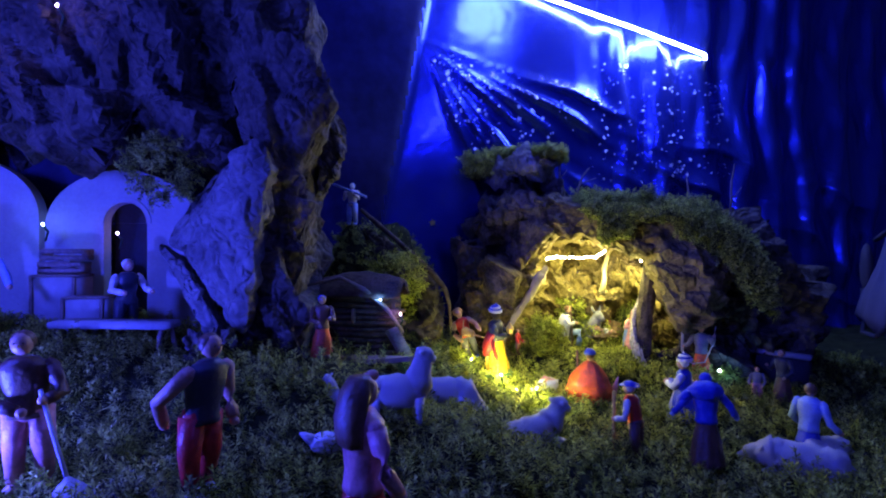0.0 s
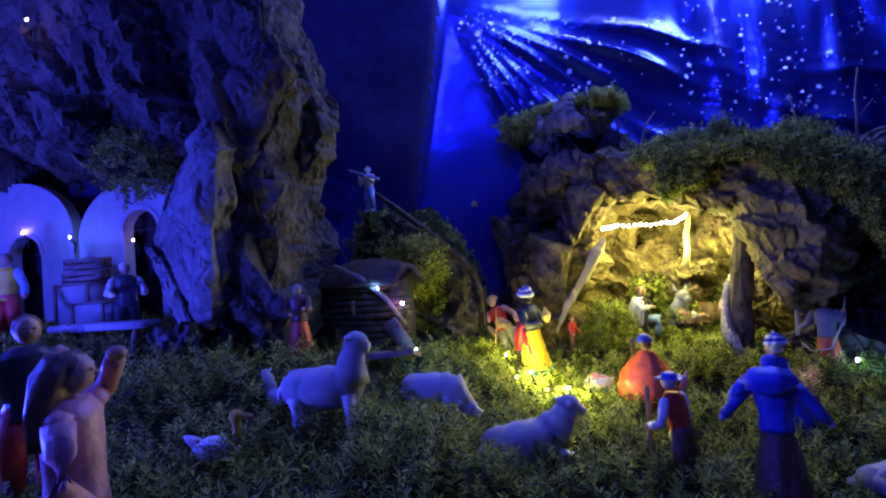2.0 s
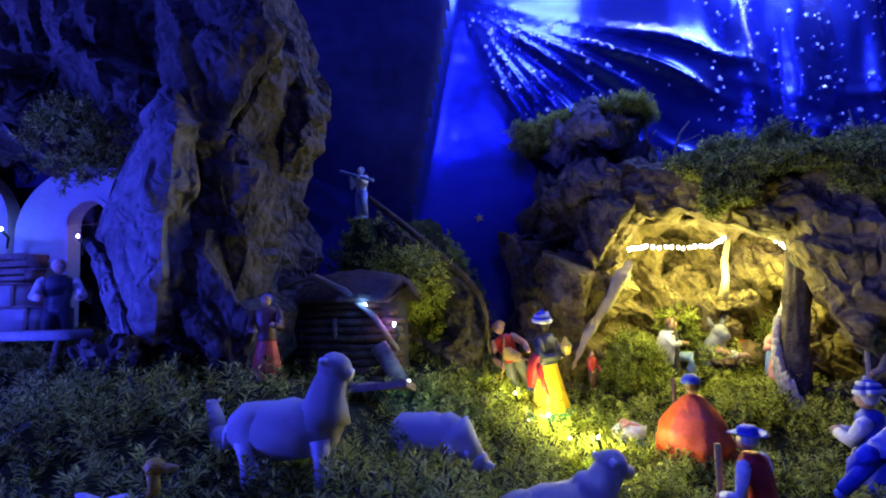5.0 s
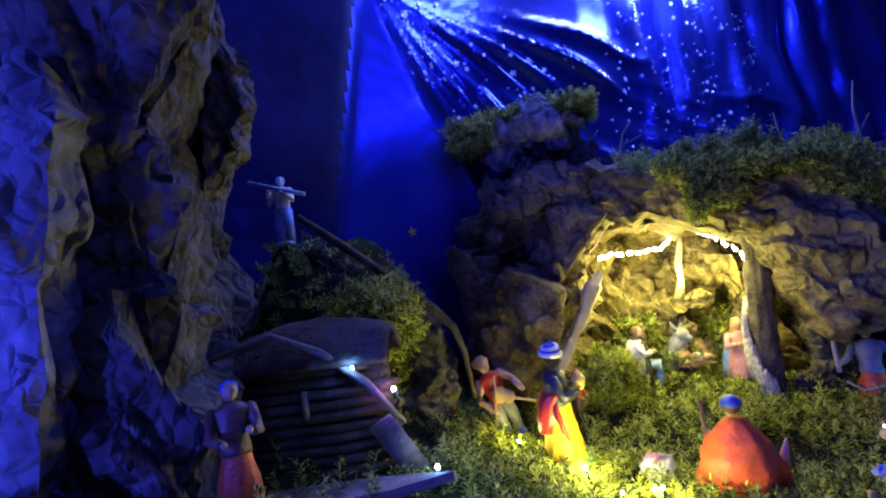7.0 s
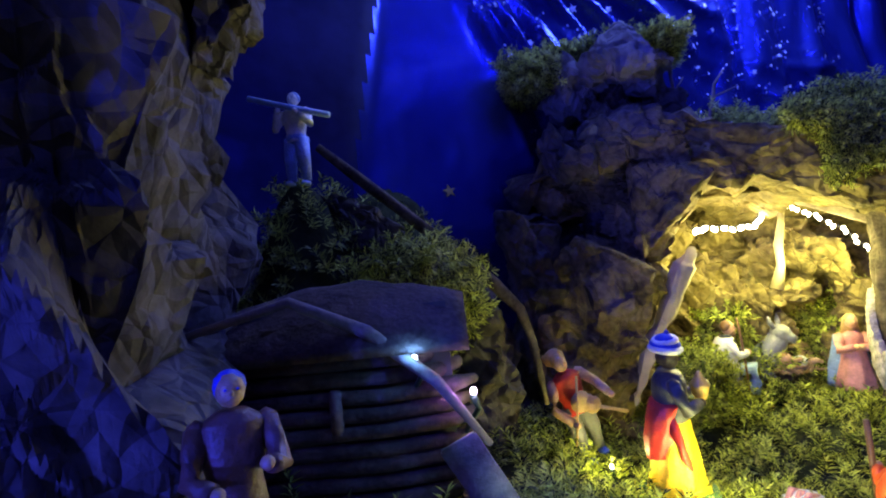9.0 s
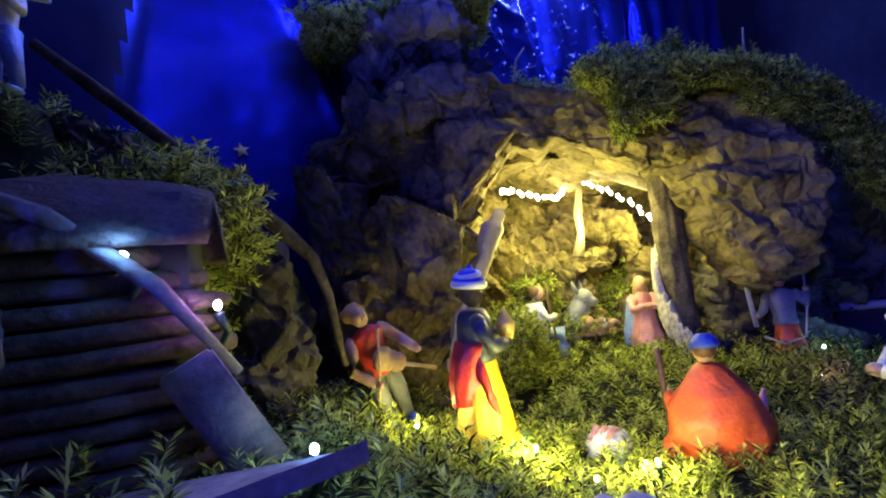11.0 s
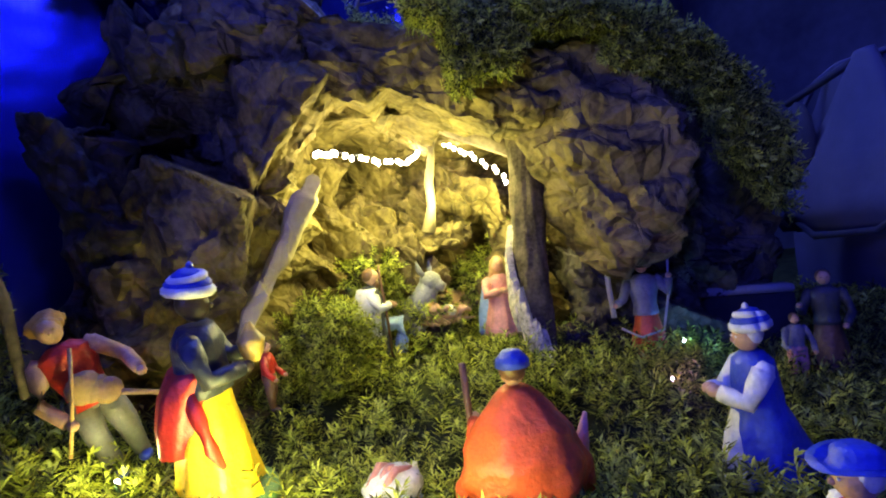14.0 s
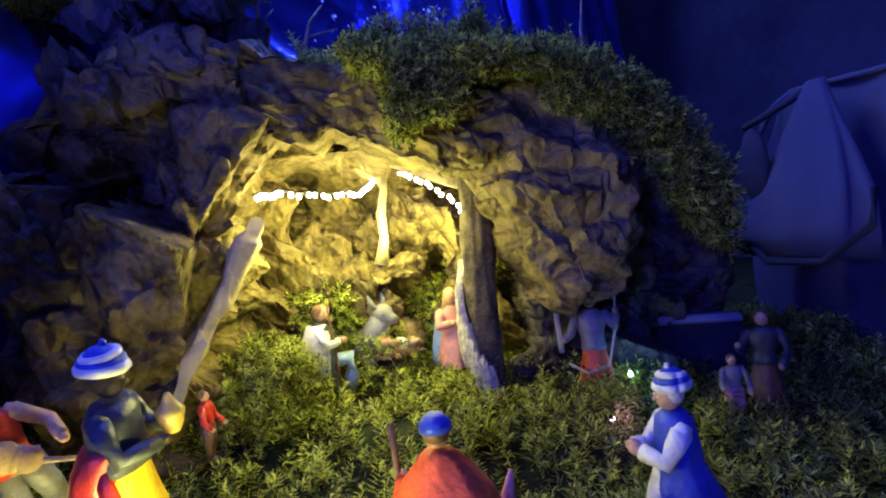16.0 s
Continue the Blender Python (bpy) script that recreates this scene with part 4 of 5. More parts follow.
place(bm, "king_figurine", [BLUEP, WHITE, SKIN, WHITE], .325, .712, -125, .09, "kneeling king figurine in a blue robe and white turban", z=-.03, lean=(0, 0))

# kneeling bearded figure with a staff
bm = bmesh.new()
loft(bm, [(0, .05, 0, .17, .2), (0, .05, .14, .17, .18), (0, .02, .32, .14, .13), (0, 0, .48, .14, .11), (0, 0, .60, .13, .09), (0, 0, .66, .06, .06)], 0, 26, 6, .08)
tube(bm, [(.06, -.04, .26), (.08, -.24, .28), (.08, -.24, .12), (.08, -.22, .0)], [.08, .075, .065, .06], 1, 12)
loft(bm, [(-.08, .06, .18, .11, .16), (-.08, .05, .35, .11, .15), (-.05, .03, .52, .13, .13), (-.02, .02, .64, .11, .09)], 2, 22, 6, .1)
arm(bm, (-.13, -.02, .58), (-.17, -.10, .45), (-.05, -.19, .48), .04, 2, 3)
arm(bm, (.13, -.02, .58), (.16, -.10, .45), (.05, -.20, .46), .04, 0, 3)
head(bm, (0, -.03, .74), .08, 3, 4, None, 4)
tube(bm, [(-.12, -.16, 0), (-.12, -.15, .4), (-.13, -.13, .74), (-.08, -.12, .83), (-.02, -.12, .84)], .013, 4, 8)
place(bm, "kneeling_figurine", [DARK, PALEBLUE, WHITE, SKIN, HAIR], .224, .955, 58, .086, "kneeling bearded figurine with dark robe, white mantle and staff", z=.027)

# kneeling veiled figure with folded hands
bm = bmesh.new()
loft(bm, [(0, .0, 0, .2, .22), (0, .0, .12, .19, .2), (0, .0, .32, .14, .14), (0, 0, .48, .125, .10), (0, 0, .60, .14, .095), (0, 0, .67, .07, .06)], 0, 30, 8, .09)
loft(bm, [(0, .13, .0, .24, .12), (0, .13, .2, .23, .11), (0, .10, .45, .19, .09), (0, .07, .62, .16, .07)], 1, 26, 6, .08)
for s in (-1, 1):
    arm(bm, (s * .13, -.01, .60), (s * .18, -.10, .46), (s * .02, -.17, .50), .045, 0, 2)
head(bm, (0, -.03, .78), .085, 2, 3, 4)
place(bm, "kneeling_figurine", [PINK, PALEBLUE, SKIN, BLOND, TAN], .339, .936, -22, .080, "kneeling figurine in pink gown and blue mantle with folded hands", z=.024)

# straw cradle and infant doll
cradle = thing("straw_manger", (.288, .952, .040), 0, "low bed of straw and dry leaves", "manger")
bm = bmesh.new()
for _ in range(90):
    a, r = random.uniform(0, 6.28), random.uniform(0.0, 0.022)
    x, y = r * math.cos(a), r * math.sin(a) * 0.7
    d = Vector((random.uniform(-1, 1), random.uniform(-1, 1), random.uniform(0.0, 0.7))).normalized() * random.uniform(0.006, 0.014)
    tube(bm, [(x, y, 0.003), Vector((x, y, 0.004)) + d * 0.6, Vector((x, y, 0.004)) + d], [.0012, .001, .0004], 0, 5)
part("straw", bm, TAN, cradle)
bm = bmesh.new()
ball(bm, (0, 0, .25), (.55, .28, .24), 0)
ball(bm, (-.5, -.05, .48), .24, 0)
ball(bm, (-.52, .02, .56), (.24, .25, .2), 1)
for s in (-1, 1):
    tube(bm, [(-.2, s * .2, .35), (-.15, s * .5, .5), (-.25, s * .7, .55)], [.11, .09, .07], 0, 8)
    tube(bm, [(.4, s * .15, .25), (.7, s * .22, .35), (.95, s * .15, .22)], [.14, .11, .08], 0, 8)
ball(bm, (.1, 0, .3), (.34, .31, .27), 2)
place(bm, "infant_doll", [SKIN, BLOND, WHITE], .288, .946, -10, .022, "tiny infant doll lying on the straw", z=.046)


bm = bmesh.new()
loft(bm, [(0, 0, 0, .5, .32), (0, 0, .25, .55, .36), (.05, 0, .5, .42, .28), (.1, 0, .72, .2, .14)], 0, 24, 7, .22, 0.0, .3)
ball(bm, (.3, -.2, .35), (.25, .2, .3), 1, None, 2, .3)
place(bm, "red_cloth", [RED, ORANGE], .30, .985, 20, .026, "small crumpled red cloth lying beside the grey donkey", "cloth", z=.050)


def quadruped(name, mats, x, y, rz, s, label, z=None, legs=True, neck=(.42, .0, .62), headc=(.58, .0, .78), ears=.10, wool=0.0, cat="animal figurine", muzzle=.16, fold=False):
    """Small painted animal facing +x."""
    bm = bmesh.new()
    by = .42 if legs else .20
    ball(bm, (0, 0, by), (.46, .22, .24), 0, None, 3, wool)
    ball(bm, (.26, 0, by + .03), (.22, .19, .22), 0, None, 3, wool)
    ball(bm, (-.28, 0, by + .02), (.22, .19, .21), 0, None, 3, wool)
    tube(bm, [(.3, 0, by + .06), Vector((.3, 0, by + .06)).lerp(Vector(neck), .6), neck, headc], [.22, .185, .15, .12], 0, 12, wool)
    h = Vector(headc)
    d = Vector((1, 0, -.45)).normalized()
    ball(bm, h, (.145, .13, .135), 0, None, 2, wool * .5)
    tube(bm, [h, h + d * muzzle * .7, h + d * muzzle * 1.25], [.095, .075, .055], 1, 10)
    for q in (-1, 1):
        tube(bm, [h + Vector((-.04, q * .07, .06)), h + Vector((-.07, q * .13, .06 + ears * .5)), h + Vector((-.08, q * .15, .04 + ears))], [.03, .035, .008], 1, 7)
        for lx in (-.3, .3):
            if legs:
                tube(bm, [(lx, q * .11, by - .06), (lx + .01, q * .11, .2), (lx, q * .11, .02), (lx + .03, q * .11, 0)], [.10, .06, .045, .05], 1, 8)
            elif fold:
                tube(bm, [(lx, q * .16, .10), (lx + .14, q * .2, .06), (lx + .02, q * .2, .03)], [.06, .045, .04], 1, 8)
    tube(bm, [(-.45, 0, by + .08), (-.52, 0, by - .02), (-.53, 0, by - .14)], [.035, .03, .02], 1, 7)
    return place(bm, name, mats, x, y, rz, s, label, cat, z)


quadruped("sheep_figurine", [WOOL, WHITE], -.047, .527, 12, .072, "white painted sheep figurine standing in the moss", wool=.14, neck=(.34, 0, .72), headc=(.40, 0, .90), muzzle=.13, ears=.02)
quadruped("sheep_figurine", [WOOL, WHITE], .004, .645, -8, .066, "white sheep figurine grazing with lowered head", wool=.12, neck=(.48, 0, .30), headc=(.58, 0, .16), z=.0)
quadruped("sheep_figurine", [WOOL, WHITE], .100, .597, 34, .080, "white sheep figurine lying in the moss, head raised", z=-.024, legs=False, wool=.14, fold=True, neck=(.46, 0, .38), headc=(.56, 0, .50), ears=.01)
quadruped("donkey_figurine", [GREYP, GREYP], .262, .985, -60, .07, "grey donkey figurine lying beside the straw", z=.036, legs=False, fold=True, ears=.22, neck=(.42, 0, .45), headc=(.52, 0, .62))
quadruped("ox_figurine", [TAN, TAN], .322, .99, 195, .07, "tan ox figurine lying beside the straw", z=.036, legs=False, fold=True, neck=(.4, 0, .36), headc=(.54, 0, .42))
quadruped("lamb_figurine", [WOOL, WHITE], -.105, .545, 150, .032, "small white lamb figurine resting in the moss", z=.04, legs=False, fold=True, wool=.12)
quadruped("sheep_figurine", [WOOL, WOOL], .385, .565, 150, .085, "woolly sheep figurine lying in deep moss", z=-.045, legs=False, fold=True, wool=.3, neck=(.42, 0, .24), headc=(.52, 0, .22))
quadruped("sheep_figurine", [WOOL, WOOL], .435, .60, 200, .07, "woolly curled sheep figurine in the moss", z=-.045, legs=False, fold=True, wool=.3, neck=(.42, 0, .24), headc=(.52, 0, .22))


def duck(x, y, rz, s, z, label):
    bm = bmesh.new()
    loft(bm, [(0, 0, 0, .25, .14), (0, 0, .1, .44, .24), (0, 0, .25, .48, .26), (-.03, 0, .38, .36, .2), (-.05, 0, .46, .16, .1)], 0, 20)
    tube(bm, [(-.4, 0, .32), (-.6, 0, .45), (-.7, 0, .5)], [.14, .08, .02], 0, 8)
    tube(bm, [(.36, 0, .34), (.46, 0, .55), (.44, 0, .78)], [.14, .09, .09], 1, 10)
    ball(bm, (.46, 0, .86), (.15, .12, .13), 1)
    tube(bm, [(.56, 0, .86), (.70, 0, .84), (.80, 0, .85)], [.06, .06, .03], 2, 8)
    for q in (-1, 1):
        ball(bm, (-.06, q * .22, .3), (.34, .06, .14), 0)
    place(bm, "duck_figurine", [WHITE, YELLOW, GOLD], x, y, rz, s, label, "animal figurine", z)


duck(-.10, .463, 10, .036, .022, "white duck figurine with a yellow head and bill")

# small gift vessel sunk in the moss: white and pink cloth bundle
bm = bmesh.new()
ball(bm, (0, 0, .40), (.55, .40, .34), 0, None, 3, .35)
for dy in (-.16, 0, .16):
    tube(bm, [(-.42, dy, .52), (-.1, dy * 1.2, .74), (.3, dy, .62)], [.04, .07, .03], 1, 8, .3)
tube(bm, [(-.4, -.2, .2), (-.45, -.3, .05)], [.16, .2], 2, 10, .2)
ball(bm, (0, -.15, .1), (.42, .35, .2), 2, None, 2, .2)
place(bm, "bundle_figurine", [WHITE, PINK, PALEBLUE], .160, .805, 20, .030, "small white and pink cloth bundle sunk in the moss", z=-.018)


def folk(x, y, rz, s, label, top, legs, hair, arms, skirt=False, hat=None, stoop=0.0, z=None, skin=None, extra=None, shoes=None, sleeve=None, lean=(0, 0)):
    """Painted villager: trousers or a long skirt, belted top, arms as given."""
    bm = bmesh.new()
    mats = [legs, top, skin or SKIN, hair, hat or hair, shoes or BROWN, sleeve or top, WOOL]
    sx = stoop
    if skirt:
        loft(bm, [(0, .0, 0, .17, .16), (0, 0, .06, .165, .155), (0, -.01, .25, .14, .13), (0, -sx * .3, .42, .105, .09), (0, -sx * .4, .5, .085, .075)], 0, 28, 8, .10)
        ball(bm, (-.05, -.13, .02), (.05, .09, .03), 5)
        ball(bm, (.06, -.13, .02), (.05, .09, .03), 5)
    else:
        for q in (-1, 1):
            tube(bm, [(q * .055, -sx * .3, .48), (q * .075, -.02, .27), (q * .07, .03 * q, .05)], [.08, .065, .045], 0, 12, .1)
            ball(bm, (q * .07, .03 * q - .035, .025), (.04, .085, .028), 5)
        ball(bm, (0, -sx * .3, .48), (.12, .10, .08), 0)
    loft(bm, [(0, -sx * .35, .44, .115, .095), (0, -sx * .45, .54, .10, .085), (0, -sx * .7, .66, .125, .09), (0, -sx * .9, .76, .135, .085), (0, -sx, .81, .06, .055)], 1, 22, 6, .04)
    for q, (b, c) in zip((-1, 1), arms):
        arm(bm, (q * .13, -sx * .9, .75), b, c, .038, 6, 2)
    head(bm, (0, -sx * 1.1 - .01, .89), .072, 2, 3)
    if hat:
        brim_hat(bm, (0, -sx * 1.1, .93), .072, 4)
    if extra:
        extra(bm)
    return place(bm, "villager_figurine", mats, x, y, rz, s, label, "figurine", z, lean)


# fiddler boy with a red squeeze-box
def fiddle(bm):
    turn = Matrix.Rotation(0.9, 4, "Y")
    for at, r in (((.00, -.20, .56), (.085, .03, .095)), ((.085, -.205, .49), (.07, .03, .075)), ((.045, -.20, .525), (.05, .03, .08))):
        ball(bm, at, r, 7, turn)
    tube(bm, [(.13, -.21, .45), (.24, -.21, .37), (.33, -.21, .30)], [.018, .014, .018], 7, 8)
    tube(bm, [(-.20, -.25, .28), (-.06, -.25, .55), (.04, -.25, .78)], .010, 7, 6)
    ball(bm, (0, -.03, .93), (.092, .09, .075), 3, None, 2, .25)
    for k in range(9):
        a = 2 * math.pi * k / 9
        ball(bm, (.07 * math.cos(a), -.02 + .07 * math.sin(a), .93 + .02 * math.sin(3 * a)), .032, 3, None, 1)


player = folk(.052, .876, 4, .089, "young fair-haired musician figurine in a red waistcoat playing a violin", RED, GREYP, BLOND, (((-.2, -.1, .55), (-.12, -.24, .42)), ((.24, -.06, .6), (.26, -.22, .5))), hat=None, stoop=.10, z=.019, extra=fiddle, shoes=BLUEP, sleeve=SKIN, lean=(0, -20))
player.data.materials[7] = TAN


# shepherd with broad blue hat and long staff
def staff(bm):
    tube(bm, [(.20, -.24, -.15), (.16, -.25, .3), (.12, -.26, .86)], [.018, .02, .024], 7, 8)


PAINT["staff"] = material("paint_staff", (0.5, 0.3, 0.06), 0.6)
ob = folk(.230, .622, -129, .094, "shepherd figurine with broad blue hat, red waistcoat and wooden staff", RED, BROWN, WHITE, (((-.19, -.06, .58), (-.12, -.2, .5)), ((.19, -.1, .56), (.16, -.25, .52))), hat=BLUEP, stoop=.10, z=-.05, extra=staff, sleeve=WHITE)
ob.data.materials[7] = PAINT["staff"]


# shepherd bending with a lamb on the shoulders
def sack(bm):
    ball(bm, (.02, .05, .80), (.17, .11, .10), 6, None, 3, .35)
    tube(bm, [(.18, .02, .76), (.26, -.06, .66), (.27, -.12, .56)], [.05, .04, .03], 6, 8)


# pale blue skin paint imitates the blue light on this figure
folk(.283, .566, 165, .099, "shepherd figurine in blue with outstretched arm, seen from behind, blue light painted on the skin", BLUEP, BROWN, BLUEP, (((-.24, -.04, .62), (-.32, -.12, .48)), ((.25, -.02, .62), (.34, -.05, .5))), hat=None, stoop=.08, z=-.030, extra=sack, skin=PALEBLUE, skirt=True)


# gleaner with yellow lining under the yoke
def yoke(bm):
    tube(bm, [(-.30, -.10, .45), (-.31, -.05, .75), (-.30, .0, .98)], .025, 7, 8)
    tube(bm, [(-.25, -.12, .35), (-.1, -.2, .27), (.1, -.18, .32), (.2, -.06, .62), (.24, .0, .95)], .012, 7, 6)


folk(.412, .842, -40, .088, "dim water carrier figurine in an orange skirt with a yoke", GREYP, ORANGE, HAIR, (((-.2, -.05, .6), (-.28, -.08, .55)), ((.2, -.05, .62), (.22, -.04, .78))), skirt=True, z=-.005, extra=yoke)
folk(.478, .742, -60, .074, "seated villager figurine in dim violet dress", DARK, BROWN, HAIR, (((-.2, -.05, .55), (-.22, -.15, .65)), ((.2, -.05, .55), (.12, -.2, .45))), skirt=True, z=-.012, stoop=.05)
folk(.445, .748, -30, .05, "small child figurine beside the seated villager", GREYP, PINK, HAIR, (((-.2, -.05, .55), (-.18, -.15, .5)), ((.2, -.05, .55), (.12, -.2, .45))), z=-.015)
folk(.415, .60, 120, .10, "dim villager figurine in blue standing by the woolly sheep", PALEBLUE, BLUEP, HAIR, (((-.2, -.05, .55), (-.26, -.15, .45)), ((.2, -.05, .55), (.18, -.2, .45))), z=-.05, stoop=.05, skirt=True)
folk(-.152, .664, 20, .080, "slender villager figurine with blue headscarf and orange shawl", BROWN, ORANGE, BLUEP, (((-.17, -.08, .58), (-.08, -.18, .55)), ((.17, -.08, .58), (.1, -.16, .62))), skirt=True, z=.065, skin=TAN)


# foreground villagers
folk(-.182, .392, 62, .125, "villager figurine in red trousers stooping with hands on back", DARK, RED, HAIR, (((-.2, .08, .58), (-.12, .14, .42)), ((.2, -.02, .56), (.18, -.1, .40))), stoop=.10, z=.018, shoes=WHITE, sleeve=SKIN).data.materials[0] = RED


def longhair(bm):
    loft(bm, [(0, .07, .66, .10, .05), (0, .07, .78, .11, .06), (0, .04, .90, .09, .07), (0, .02, .965, .05, .05)], 3, 20, 7, .08)


folk(-.048, .318, 125, .128, "long-haired villager figurine in a dark red dress shading her eyes", PINK, RED, HAIR, (((-.19, -.02, .56), (-.14, -.12, .42)), ((.25, -.04, .80), (.12, -.11, .93))), skirt=True, z=.0, extra=longhair)


def broom(bm):
    tube(bm, [(.10, -.16, .62), (.20, -.24, .32), (.27, -.29, .12)], .014, 7, 6)
    for k in range(22):
        a = -0.9 + 1.8 * k / 21
        tube(bm, [(.27, -.29, .13), (.30 + .12 * math.sin(a), -.31 - .08 * math.cos(a * 2), .05), (.33 + .26 * math.sin(a), -.34 - .10 * math.cos(a), .0)], [.012, .010, .004], 7, 5)


folk(-.322, .412, 20, .128, "sweeper figurine with rolled trousers and a broad twig broom", BROWN, PINK, HAIR, (((-.2, -.08, .56), (.02, -.2, .5)), ((.2, -.1, .58), (.12, -.18, .56))), stoop=.10, z=.015, extra=broom, shoes=SKIN)

# village people by the arches
folk(-.545, .625, 15, .115, "villager figurine in yellow shirt and red trousers with raised arms", YELLOW, RED, HAIR, (((-.22, -.08, .66), (-.36, -.16, .60)), ((.22, -.02, .58), (.28, -.1, .48))), z=.10, sleeve=PALEBLUE)
folk(-.402, .668, 55, .105, "craftsman figurine in dark clothes reaching over the bench", DARK, DARK, WHITE, (((-.2, -.1, .6), (-.16, -.34, .58)), ((.2, -.1, .6), (.14, -.36, .58))), z=.086, stoop=.06, sleeve=WHITE)
folk(-.150, .876, -25, .072, "tiny shepherd figurine on the hill carrying a stick over his shoulder", WHITE, PALEBLUE, PALEBLUE, (((-.2, -.05, .6), (-.1, -.15, .75)), ((.2, -.05, .6), (.1, -.15, .72))), z=.24, skin=WHITE, shoes=PALEBLUE, extra=lambda bm: tube(bm, [(-.45, -.12, .95), (0, -.12, .78), (.45, -.12, .62)], .03, 0, 6))
folk(.128, .905, 60, .045, "small dim villager figurine by the cave wall", RED, BROWN, HAIR, (((-.2, -.05, .55), (-.18, -.15, .45)), ((.2, -.05, .55), (.12, -.2, .45))), z=.02)

# ---------- far side: cloth screen ----------
screen = thing("cloth_screen", (0.72, 0.82, -0.05), -116, "white cloth screen hung on the far side, dim blue light put into its colour", "cloth")
bm = bmesh.new()
for side in (0, 1):
    g = [[bm.verts.new((-0.07 + 0.6 * i / 60, 0.006 * math.sin(i * 0.5) + 0.012 * noise.noise(Vector((i * .09, j * .05, 0))) + 0.003 * side, 0.30 * j / 30 * (1 - 0.35 * max(0, (9 - i) / 9) ** 2 - 0.15 * i / 60))) for i in range(61)] for j in range(31)]
    for j in range(30):
        for i in range(60):
            q = (g[j][i], g[j][i + 1], g[j + 1][i + 1], g[j + 1][i])
            bm.faces.new(q if side == 0 else q[::-1])
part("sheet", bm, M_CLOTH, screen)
bm = bmesh.new()
tube(bm, [(-0.07 + 0.6 * i / 20, -.004, .30 * (1 - 0.35 * max(0, (9 - i * 3) / 9) ** 2 - 0.15 * i / 20)) for i in range(21)], .003, 0, 8)
part("top_hem", bm, M_CLOTH, screen)
bag = thing("cloth_pouch", (0.672, 0.785, 0.075), -116, "pale cloth pouch with a dark strap hung on the screen", "bag")
bm = bmesh.new()
loft(bm, [(0, -.012, .0, .075, .012), (0, -.016, .02, .085, .020), (.01, -.014, .06, .07, .018), (.02, -.010, .10, .045, .012), (.025, -.006, .15, .018, .008), (.026, -.004, .165, .010, .006)], 0, 34, 9, .16)
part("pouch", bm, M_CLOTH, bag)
bm = bmesh.new()
tube(bm, [(-.085, -.02, .06), (-.07, -.02, .02), (-.02, -.034, -.004), (.05, -.034, .0), (.088, -.022, .03), (.085, -.014, .06)], .0035, 0, 8)
part("seam", bm, M_GREY, bag, "dark sagging seam")
bm = bmesh.new()
tube(bm, [(-.07, -.006, .14), (-.02, -.006, .150), (.03, -.006, .160)], .004, 0, 8)
part("hanger", bm, M_GREY, bag)
# solid dark ball imitates the shaded hollow of the mouth
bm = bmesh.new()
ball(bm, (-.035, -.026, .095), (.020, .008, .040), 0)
part("opening", bm, M_GREY, bag, "dark ball standing for the shade in the open mouth of the pouch")
bm = bmesh.new()
box(bm, (0, 0, 0), (0.075, 0.02, 0.007), 0, Matrix.Rotation(0.03, 4, "Y"), .001)
ob = tagged(link("shelf_board", bm, M_PLASTER), "pale narrow board lying behind the moss", "board")
ob.matrix_basis = pose(.535, .83, .035, 0, 0, -45)
bm = bmesh.new()
box(bm, (0, 0, 0), (0.07, 0.03, 0.06))
ob = tagged(link("support_block", bm, M_GREY), "dark block under the narrow board", "block")
ob.matrix_basis = pose(.535, .83, .0, 0, 0, -45)

# thin dry twigs on the canopy
for x, y, z, h, dx in ((.215, .98, .30, .075, .004), (.24, .97, .30, .05, .03), (.44, .93, .24, .09, -.01), (.47, .87, .24, .10, .012)):
    tw = thing("dry_twig", (x, y, z), 0, "thin upright dry twig stuck in the canopy moss", "twig")
    bm = bmesh.new()
    tube(bm, [(0, 0, -.02), (dx * .4, 0, h * .4), (dx * .6, .004, h * .7), (dx, .003, h)], [.0022, .0018, .0015, .0008], 0, 7)
    part("stem", bm, M_WOOD, tw)
    bm = bmesh.new()
    tube(bm, [(dx * .4, 0, h * .4), (dx + .012, .003, h * .62)], [.0012, .0005], 0, 6)
    part("side_shoot", bm, M_WOOD, tw)

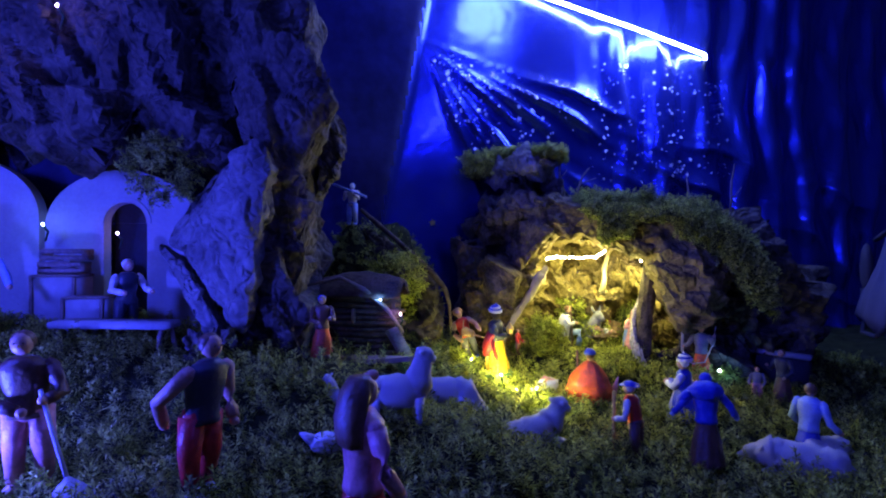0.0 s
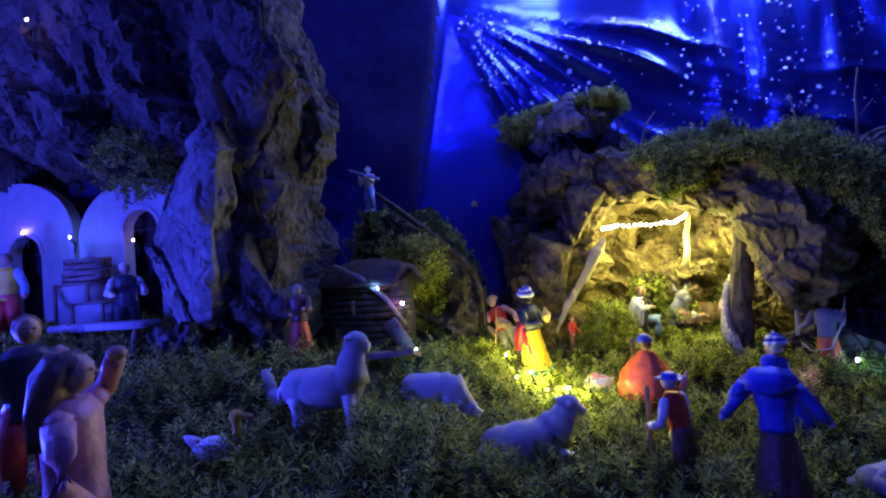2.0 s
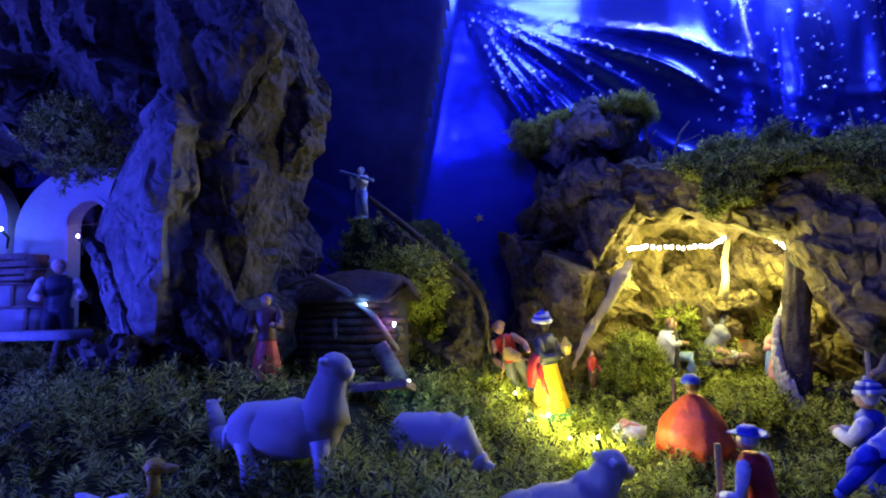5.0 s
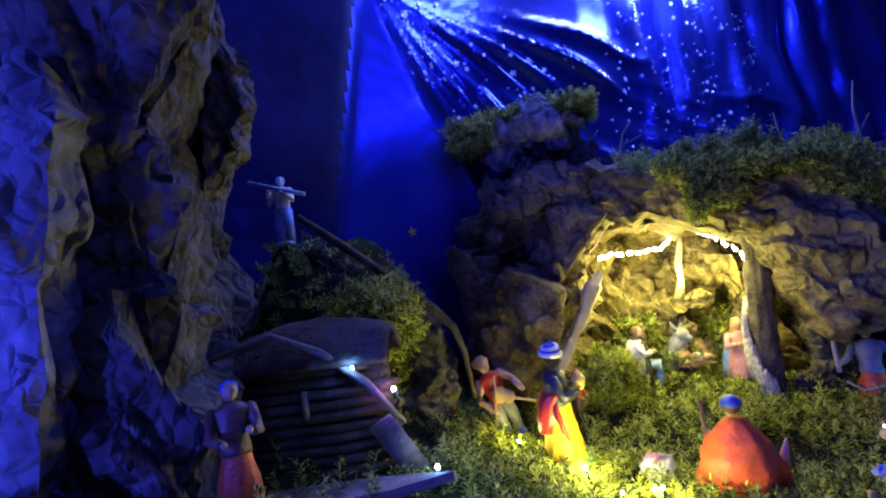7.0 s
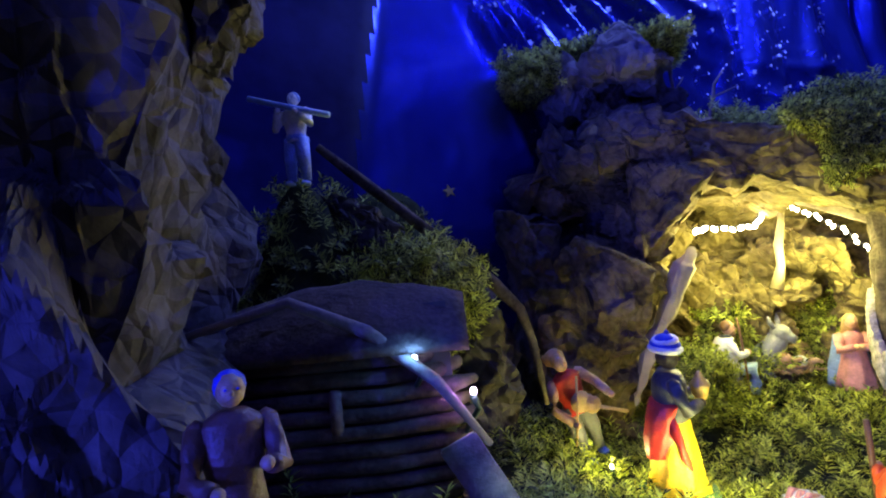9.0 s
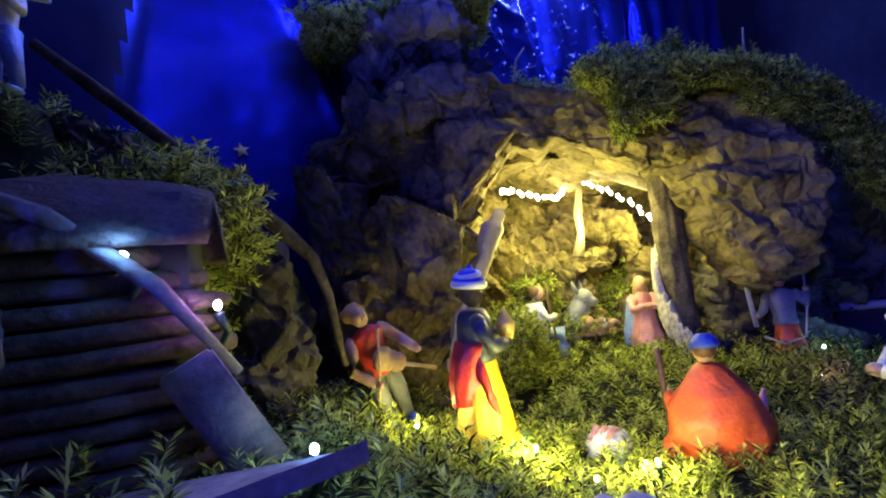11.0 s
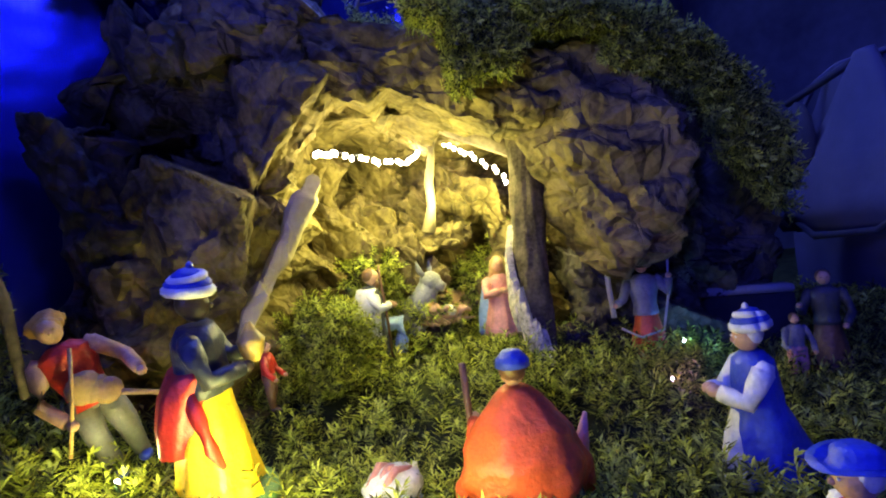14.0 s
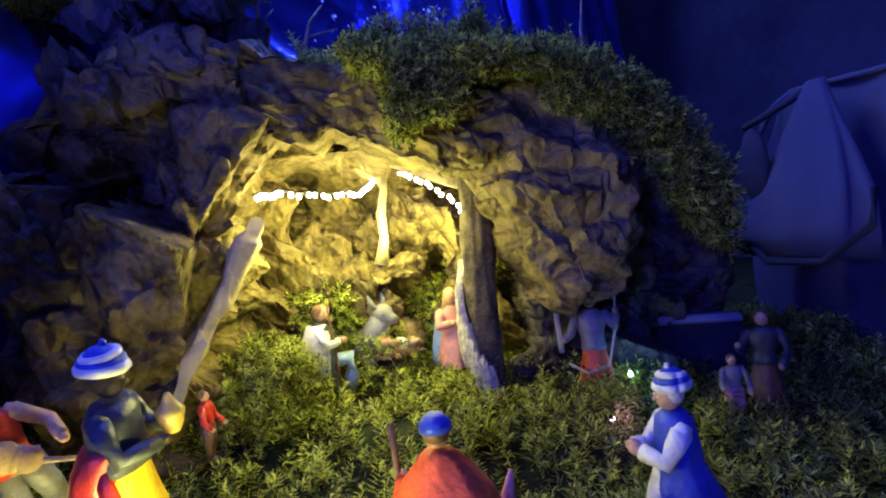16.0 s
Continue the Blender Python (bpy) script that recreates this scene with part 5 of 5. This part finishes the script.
# ---------- coloured fairy bulbs ----------
M_COOL = glow("cool_bulb", (0.55, 0.75, 1.0), 40.0)
M_VIOLET = glow("violet_bulb", (0.75, 0.5, 1.0), 40.0)
COOL, VIOLET = (0.12, 0.35, 1.0), (0.35, 0.15, 1.0)


def fairy(at, mat, color, power, label):
    st = thing("fairy_bulb", at, 0, label, "lamp", "fairy bulbs")
    bm = bmesh.new()
    ball(bm, (0, 0, 0), (.0015, .0015, .0019), 0)
    part("bulb", bm, mat, st)
    bm = bmesh.new()
    tube(bm, [(0, .002, -.003), (.003, .006, -.010), (-.004, .010, -.022)], [.0022, .0015, .0012], 0, 7)
    part("socket", bm, M_GREEN_WIRE, st)
    point("fairy_glow", (at[0], at[1] - .008, at[2] + .004), power, color, .003)


M_GREEN_WIRE = material("green_wire", (0.02, 0.05, 0.02), 0.5)
for at, m, c, p in (((-.088, .738, .128), M_COOL, COOL, .015), ((-.060, .745, .108), M_VIOLET, VIOLET, .012), ((-.036, .715, .056), M_COOL, COOL, .016),
                    ((-.638, .712, .250), M_VIOLET, VIOLET, .004), ((-.449, .728, .222), M_VIOLET, VIOLET, .004),
                    ((-.531, .70, .233), M_COOL, COOL, .012), ((-.53, .58, .408), M_VIOLET, VIOLET, .004), ((-.55, .58, .359), M_VIOLET, VIOLET, .004), ((-.424, .58, .468), M_VIOLET, VIOLET, .004), ((.432, .825, .010), M_COOL, COOL, .02), ((.372, .795, -.002), M_VIOLET, VIOLET, .012), ((-.40, .35, .055), M_COOL, BLUE, 4.5)):
    fairy(at, m, c, p, "tiny glowing fairy bulb on a thin green wire")


# warm bulbs sunk in the moss
for at in ((0.085, 0.772, 0.016), (0.130, 0.735, 0.006), (0.045, 0.835, 0.026), (0.062, 0.80, 0.004), (0.105, 0.752, 0.0), (0.05, 0.765, 0.0)):
    mb = thing("moss_bulb", at, 0, "small warm glowing bulb sunk in the moss", "lamp", "moss bulbs")
    bm = bmesh.new()
    ball(bm, (0, 0, 0), (.0011, .0011, .0014), 0)
    part("bulb", bm, M_BULB, mb)
    bm = bmesh.new()
    tube(bm, [(0, 0, -.0018), (.001, .001, -.006), (.004, .003, -.016)], [.0016, .0013, .001], 0, 7)
    part("socket", bm, M_GREEN_WIRE, mb)
